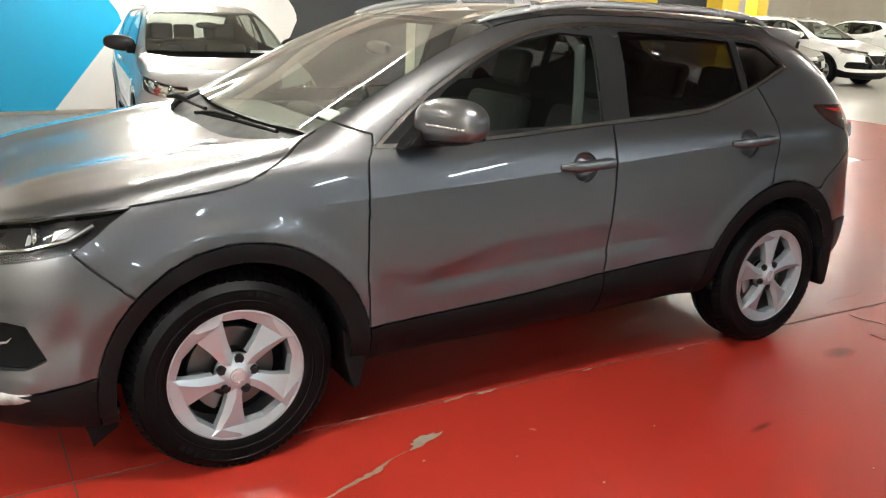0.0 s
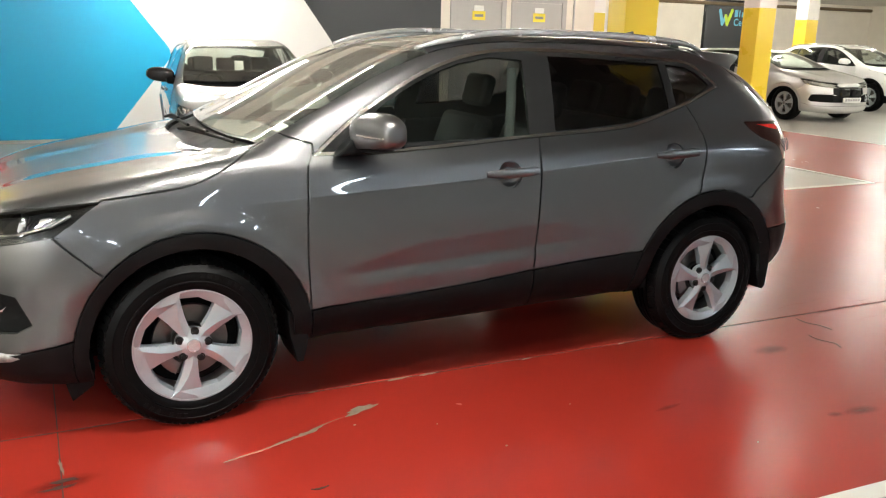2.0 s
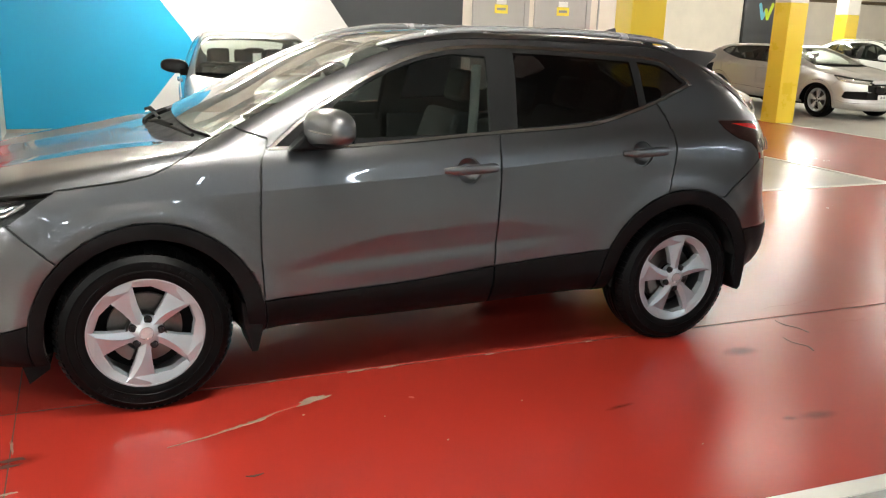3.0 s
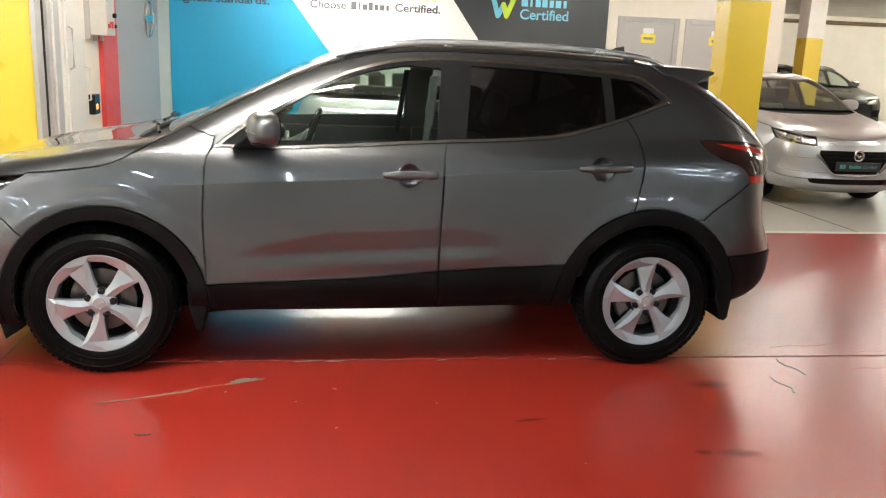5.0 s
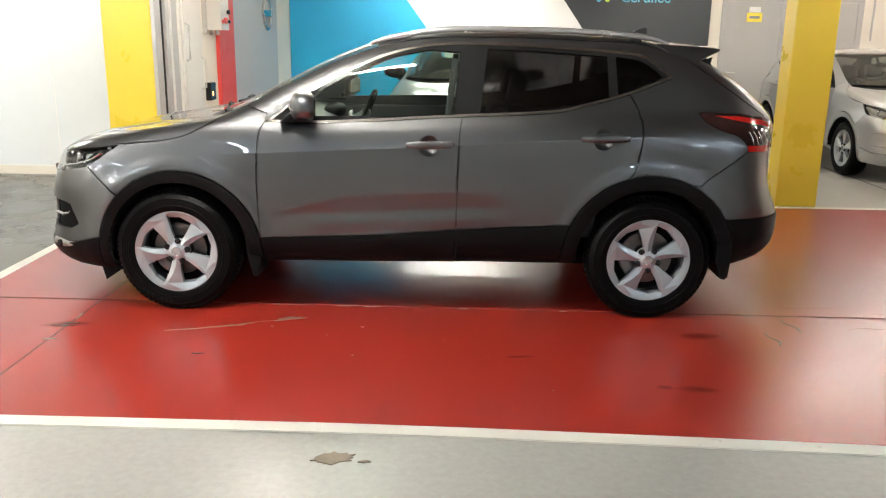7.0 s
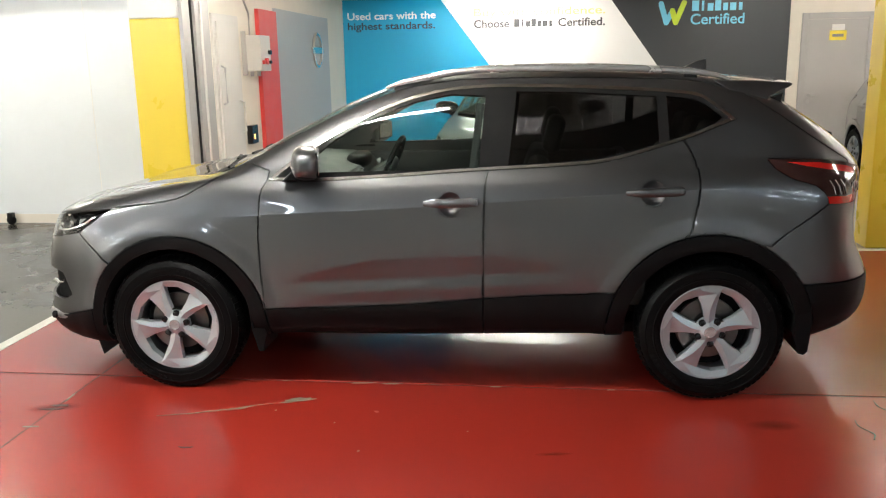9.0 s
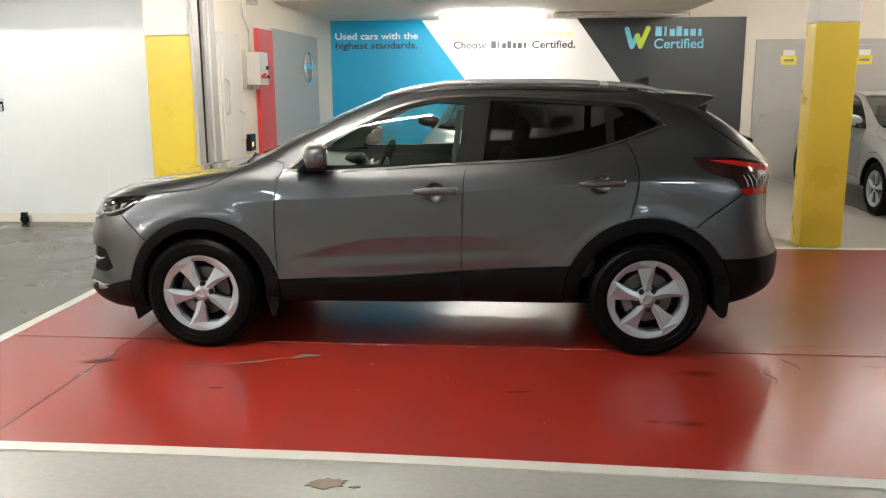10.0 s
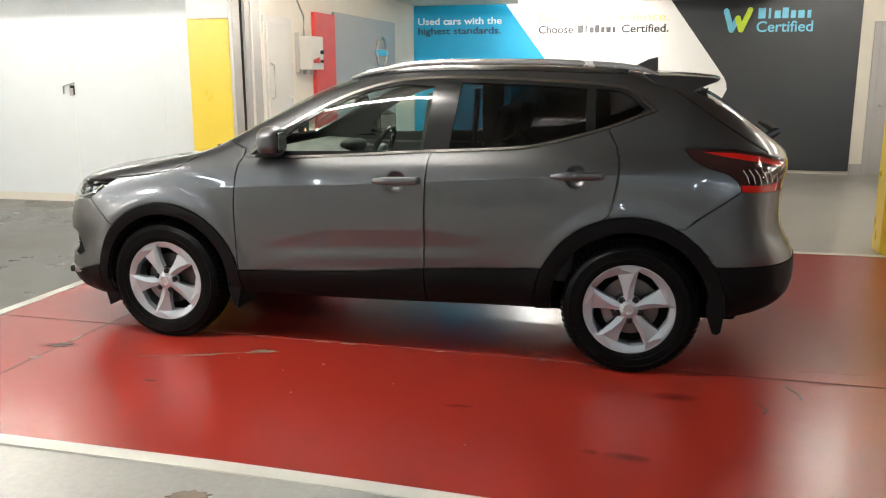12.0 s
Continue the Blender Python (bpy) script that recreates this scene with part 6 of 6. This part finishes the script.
# the grey car on show
GREY = car_paint("gunmetal_grey_lacquer", (0.112, 0.112, 0.114), 0.90, 0.36, 0.22)
suv, bm_body, panels, hold = build_car("suv_car", GREY, pose(0, 0.88, 0), "gunmetal grey family SUV with silver alloy wheels on the red floor")
rail = [(1.075, 1.500), (1.14, 1.520), (1.232, 1.540), (1.438, 1.573), (1.642, 1.583), (1.911, 1.583), (2.178, 1.580), (2.377, 1.570), (2.542, 1.558), (2.657, 1.542), (2.74, 1.515)]
for s in (-1, 1):
    path = [(x, s * (0.560 + 0.02 * math.cos((x - 1.9) * 1.6)), z) for x, z in smooth_line(rail, 4)]
    n = len(path)
    part("roof_rail", tube(path, [0.012 + 0.014 * min(1, 5 * k / n, 5 * (n - 1 - k) / n) for k in range(n)], 20, 0.65), M["satin"], suv, "satin silver roof rail", angle=80)
    part("rail_foot", extruded([(2.52, 1.50), (2.60, 1.49), (2.58, 1.556), (2.53, 1.562)], "xz", s * 0.56 - 0.012, s * 0.56 + 0.012, 0.004), M["trim"], suv)
# roof spoiler with its dark side fins
SPOILER = smooth_line([(2.66, 1.532), (2.735, 1.528), (2.85, 1.521), (2.96, 1.510), (3.045, 1.498), (3.058, 1.490), (3.045, 1.480), (2.985, 1.462), (2.93, 1.440), (2.88, 1.400), (2.80, 1.440), (2.72, 1.490)], 3, closed=True)
sp = bmesh.new()
rows = []
for k in range(25):
    u = -1 + k / 12
    u = math.copysign(abs(u) ** 0.7, u)
    row = []
    for x, z in SPOILER:
        q = max(0.0, (x - 2.735) / 0.33)
        half = 0.622 - 0.085 * q**2 + 0.42 * (1.50 - z)
        row.append(sp.verts.new((x - 0.022 * q * abs(u) ** 4, half * u, z + 0.012 - (0.030 - 0.016 * q) * u * u)))
    rows.append(row)
n = len(SPOILER)
for a, b in zip(rows, rows[1:]):
    for k in range(n):
        sp.faces.new((a[k], a[(k + 1) % n], b[(k + 1) % n], b[k]))
sp.faces.new(rows[0])
sp.faces.new(rows[-1][::-1])
bmesh.ops.recalc_face_normals(sp, faces=list(sp.faces))
bmesh.ops.bevel(sp, geom=[e for r in (rows[0], rows[-1]) for a, b in zip(r, r[1:] + r[:1]) for e in [sp.edges.get((a, b))] if e], offset=0.006, segments=2, profile=0.5, affect="EDGES")
spo = part("roof_spoiler", sp, GREY, suv, "grey roof spoiler", angle=24)
for s in (-1, 1):
    part("spoiler_fin", extruded([(2.890, 1.400), (2.930, 1.432), (2.985, 1.450), (2.978, 1.415), (3.028, 1.345), (3.010, 1.330), (2.95, 1.355)], "xz", s * 0.578 - 0.010, s * 0.578 + 0.010, 0.004), M["trim"], spo, "gloss black side fin")
fin = extruded([(2.53, 1.538), (2.62, 1.570), (2.68, 1.600), (2.732, 1.612), (2.735, 1.53)], "xz", -0.03, 0.03)
for v in fin.verts:
    v.co.y *= max(0.12, 1 - (v.co.z - 1.535) / 0.085)
part("aerial_fin", fin, GREY, suv, "shark-fin aerial")
part("rear_wiper", tube([(3.36, 0.0, 1.165), (3.395, 0.0, 1.195), (3.365, 0.09, 1.218), (3.33, 0.20, 1.235)], [0.03, 0.028, 0.018, 0.010], 8), M["trim"], suv, "black rear wiper")
for a, b in (((0.245, -0.60, 1.112), (0.135, -0.02, 1.108)), ((0.165, 0.02, 1.118), (0.16, 0.56, 1.108))):
    mid = ((a[0] + b[0]) / 2 + 0.0, (a[1] + b[1]) / 2, (a[2] + b[2]) / 2 + 0.004)
    w = part("wiper", tube([a, mid, b], 0.008, 8), M["clad"], suv, "black wiper blade")
    part("wiper_arm", tube([(b[0] - 0.02, b[1], b[2]), ((b[0] + mid[0]) / 2 - 0.005, (b[1] + mid[1]) / 2, mid[2] + 0.012), (mid[0], mid[1], mid[2] + 0.008)], 0.008, 8), M["clad"], w)
part("permit_paper", extruded([(0.42, 1.150), (0.465, 1.173), (0.46, 1.180), (0.415, 1.157)], "xz", -0.65, -0.56), M["paper"], suv, "white paper slip behind the screen", smooth=False)
for s in (-1, 1):
    part("mud_flap", extruded([(3.045, 0.60), (3.085, 0.56), (3.105, 0.45), (3.108, 0.36), (3.098, 0.255), (3.080, 0.238), (3.055, 0.245), (3.020, 0.35), (3.03, 0.5)], "xz", s * 0.74 - 0.13, s * 0.74 + 0.13, 0.006), M["clad"], suv, "black rubber mud flap")
    part("mud_flap", extruded([(0.385, 0.44), (0.47, 0.40), (0.475, 0.30), (0.452, 0.205), (0.425, 0.205), (0.395, 0.32)], "xz", s * 0.74 - 0.12, s * 0.74 + 0.12, 0.006), M["clad"], suv, "black rubber mud flap")
    part("air_flap", extruded([(-0.48, 0.26), (-0.36, 0.27), (-0.37, 0.20), (-0.45, 0.145)], "xz", s * 0.66 - 0.12, s * 0.66 + 0.12, 0.004), M["clad"], suv)
    run = [(-0.780, s * 0.650, 0.350), (-0.728, s * 0.708, 0.352), (-0.684, s * 0.742, 0.354), (-0.645, s * 0.768, 0.355), (-0.612, s * 0.790, 0.357)]
    f = part("fog_lamp", tube(run, [0.014, 0.016, 0.016, 0.014, 0.008], 16, 1.5), M["fog_glass"], suv, "clear fog lamp in a chrome surround", angle=60)
    part("fog_surround", tube([(x, y - s * 0.006, z - 0.035) for x, y, z in run], 0.004, 8), M["chrome"], f)
    part("fog_bulb", blob(-0.715, s * 0.748, 0.353, 0.014, 0.014, 0.020), M["trim"], f)
    part("intake_blade", tube([(-0.80, s * 0.56, 0.497), (-0.72, s * 0.655, 0.505), (-0.655, s * 0.715, 0.525), (-0.635, s * 0.73, 0.548)], 0.012, 8, 0.8), M["satin"], hold[("intake", s)], "silver intake blade")
    for k, (x, z) in enumerate(((-0.585, 0.822), (-0.515, 0.838))):
        part("lamp_facet", extruded([(x, z), (x + 0.055, z + 0.006), (x + 0.085, z + 0.040), (x + 0.012, z + 0.034)], "xz", s * (0.728 + 0.035 * k) - 0.006, s * (0.728 + 0.035 * k) + 0.006, 0.002), M["lamp_bowl"], hold[("head_lamp", s)], "bright lamp facet")
    part("tow_cap", tube([(3.10, s * 0.1, 0.31), (3.30, s * 0.1, 0.315)], 0.03, 8), M["liner"], suv)
    # inner tail lamp elements
    for k in range(6):
        x = 3.19 + 0.030 * k
        y = 0.780 - 0.017 * k - 0.033 * max(0, k - 3)
        part("lamp_fin", tube([(x - 0.035, s * (y + 0.028), 1.062), (x - 0.012, s * (y + 0.024), 1.03), (x, s * (y + 0.020), 0.992)], 0.0026, 6), M["satin"], hold[("tail_grey", s)])
gb = part("grille_bar", tube([(-0.865, -0.36, 0.745), (-0.905, -0.22, 0.60), (-0.925, -0.12, 0.50), (-0.928, 0.12, 0.50), (-0.905, 0.22, 0.60), (-0.865, 0.36, 0.745)], 0.018, 8), M["chrome"], suv, "chrome V-shaped grille bar")
part("grille_badge", lathe([(0.0, -0.02), (0.05, -0.018), (0.06, 0.0)], 28, "x", centre=(-0.905, 0, 0.66)), M["chrome"], suv, "round chrome badge")


# parked cars
def hatch(x, y, z):
    x = x * 0.92 if x < 0 else x * 0.971 if x < WB else 2.57 + (x - WB) * 0.76
    return (x, y * 0.92, z * 0.925)


def saloon(x, y, z):
    x = x * 0.98 if x < 0 else x * 1.16 if x < WB else 3.07 + (x - WB) * 1.22
    z = z * 0.955 if z < 1.05 else 1.003 + (z - 1.05) * 0.84
    return (x, y * 1.04, z)


SILVER = car_paint("silver_lacquer", (0.30, 0.30, 0.295), 0.35, 0.40, 0.10)
PEARL = car_paint("pale_silver_lacquer", (0.43, 0.43, 0.43), 0.6, 0.30, 0.1)
TITAN = car_paint("titanium_silver_lacquer", (0.58, 0.58, 0.57), 0.6, 0.32, 0.1)
WHITE = car_paint("white_lacquer", (0.78, 0.78, 0.76), 0.0, 0.35, 0.02)
GREEN = car_paint("dark_green_lacquer", (0.020, 0.030, 0.026), 0.5, 0.35, 0.2)
SMOKE = pane("smoked_window_glass", (0.35, 0.37, 0.37))


def parked(name, paint, at, label, shape=None, wheels=None, style="five", tint=None, plain_nose=False):
    car, bm, groups, holder = build_car(name, paint, at, label, detail=False, fine=0.55, shape=shape, wheels=wheels, style=style, tint=tint or SMOKE, plain_nose=plain_nose)
    return car, holder


HB = (0.0, 2.57, 0.80, 0.925)
SB = (0.0, 3.07, 0.915, 1.03)
hb, hb_parts = parked("hatchback_car", SILVER, pose(1.56, 5.45, 0, 0, 0, 84), "silver hatchback parked nose out before the printed wall board", hatch, HB, "hatch_dark", M["screen"], plain_nose=True)
part("paper_slip", rounded(0.30, 0.33, -0.52, -0.32, 0.99, 1.05, 0.003, 1), M["paper"], hb, "white paper on the dashboard", smooth=False)
ch, ch_parts = parked("hatchback_car", PEARL, pose(6.93, 5.46, 0, 0, 0, 90), "pale silver small hatchback with a dark sign plate on its grille", hatch, HB, plain_nose=True)
def face(car, x, w0, w1, z0, z1, bow, mat, label, name, wide_top=1.0, thick=0.02):
    """A rounded panel across the nose, following its bow, wider or narrower at the top."""
    bm = bmesh.new()
    rows = []
    for k in range(9):
        v = k / 8
        zz = z0 + (z1 - z0) * v
        half = (w0 + (w1 - w0) * v) * (1 - 0.10 * abs(2 * v - 1) ** 6)
        rows.append([bm.verts.new((x + bow * (half * u) ** 2 + 0.06 * max(0, zz - 0.55), half * u, zz)) for u in (-1, -0.75, -0.5, -0.25, 0, 0.25, 0.5, 0.75, 1)])
    for a, b in zip(rows, rows[1:]):
        for i in range(8):
            bm.faces.new((a[i], b[i], b[i + 1], a[i + 1]))
    bmesh.ops.solidify(bm, geom=list(bm.faces), thickness=thick)
    bmesh.ops.recalc_face_normals(bm, faces=list(bm.faces))
    return part(name, bm, mat, car, label)


NOSE_X = -0.868
gr = face(ch, NOSE_X, 0.27, 0.47, 0.40, 0.655, 0.30, M["trim"], "large black five-sided grille", "grille_mesh")
for k in range(5):
    z = 0.44 + 0.045 * k
    h = 0.27 + 0.2 * (z - 0.40) / 0.255 - 0.04
    part("grille_slat", tube([(NOSE_X - 0.004 + 0.30 * y * y + 0.06 * max(0, z - 0.55), y, z) for y in np.linspace(-h, h, 9)], 0.006, 6), M["clad"], gr)
face(ch, NOSE_X - 0.022, 0.50, 0.54, 0.285, 0.345, 0.34, M["trim"], "slim black lower intake", "lower_intake")
pl = part("sign_plate", rounded(NOSE_X - 0.022, NOSE_X - 0.006, -0.27, 0.27, 0.435, 0.535, 0.006), M["print_black"], ch, "dark sign plate with blue and lime lettering")
for nm, y0, y1, mt in (("plate_bar", 0.19, 0.225, M["text_teal"]), ("plate_bar", 0.155, 0.185, M["text_teal"])):
    part(nm, rounded(NOSE_X - 0.025, NOSE_X - 0.022, y0, y1, 0.465, 0.51, 0.001, 1), mt, pl, smooth=False)
tx = text("Certified", 0.17, 0.470, 0.036, 0.0, M["text_teal"], pl, 0.16)
tx.matrix_basis = pose(NOSE_X - 0.0235, 0.11, 0, 0, 0, -90)
for k in range(6):
    part("plate_bar", rounded(NOSE_X - 0.025, NOSE_X - 0.022, 0.092 - 0.025 * k, 0.110 - 0.025 * k, 0.470, 0.497 + 0.009 * (k % 3 == 0), 0.001, 1), M["text_teal"], pl, smooth=False)
part("grille_badge", lathe([(0.045, -0.012), (0.052, -0.018), (0.060, -0.014), (0.064, 0.0)], 28, "x", centre=(NOSE_X + 0.002, 0, 0.605)), M["chrome"], ch, "oval chrome badge")
part("badge_wing", tube([(NOSE_X - 0.012, -0.045, 0.625), (NOSE_X - 0.012, 0.0, 0.592), (NOSE_X - 0.012, 0.045, 0.625)], 0.007, 6), M["chrome"], ch)
part("grille_wing", tube([(NOSE_X + 0.06, -0.475, 0.60), (NOSE_X + 0.018, -0.33, 0.445), (NOSE_X + 0.012, -0.26, 0.398), (NOSE_X - 0.008, 0.0, 0.378), (NOSE_X + 0.012, 0.26, 0.398), (NOSE_X + 0.018, 0.33, 0.445), (NOSE_X + 0.06, 0.475, 0.60)], 0.010, 8), M["chrome"], ch, "chrome strip under the grille")
sl, sl_parts = parked("saloon_car", TITAN, pose(14.82, 9.79, 0, 0, 0, 90), "pale silver large saloon car parked nose out", saloon, SB)
for s in (-1, 1):
    part("kidney_grille", blob(-0.875, s * 0.16, 0.62, 0.04, 0.13, 0.085, 3.5), M["trim"], sl, "black rounded grille half")
part("number_plate", rounded(-0.945, -0.925, -0.26, 0.26, 0.42, 0.52, 0.005), M["plate"], sl, "pale number plate with plain bars")
for k in range(6):
    part("plate_bar", rounded(-0.9475, -0.945, -0.22 + 0.075 * k, -0.17 + 0.075 * k, 0.445, 0.495, 0.001, 1), M["bar_grey"], sl, smooth=False)
ws, ws_parts = parked("suv_car", WHITE, pose(18.9, 10.95, 0, 0, 0, 90), "white SUV with black lower trim parked nose out", None, None, "suv")
part("number_plate", rounded(-0.945, -0.925, -0.26, 0.26, 0.46, 0.56, 0.005), M["print_black"], ws, "dark sign plate on the bumper")
part("grille_bar", tube([(-0.865, -0.36, 0.745), (-0.905, -0.22, 0.60), (-0.925, -0.12, 0.52), (-0.928, 0.12, 0.52), (-0.905, 0.22, 0.60), (-0.865, 0.36, 0.745)], 0.018, 8), M["chrome"], ws, "chrome V-shaped grille bar")
ds, ds_parts = parked("suv_car", GREEN, pose(13.75, 15.5, 0, 0, 0, 90), "dark green SUV parked by the far wall", None, None, "suv")
wf, wf_parts = parked("suv_car", WHITE, pose(26.6, 17.3, 0, 0, 0, -90), "white SUV parked in the far row, tail out", None, None, "suv")
for car in (ws, ds, wf):
    for s in (-1, 1):
        part("roof_rail", tube([(x, s * 0.56, z) for x, z in rail], 0.018, 8, 0.7), M["satin"], car, "silver roof rail")
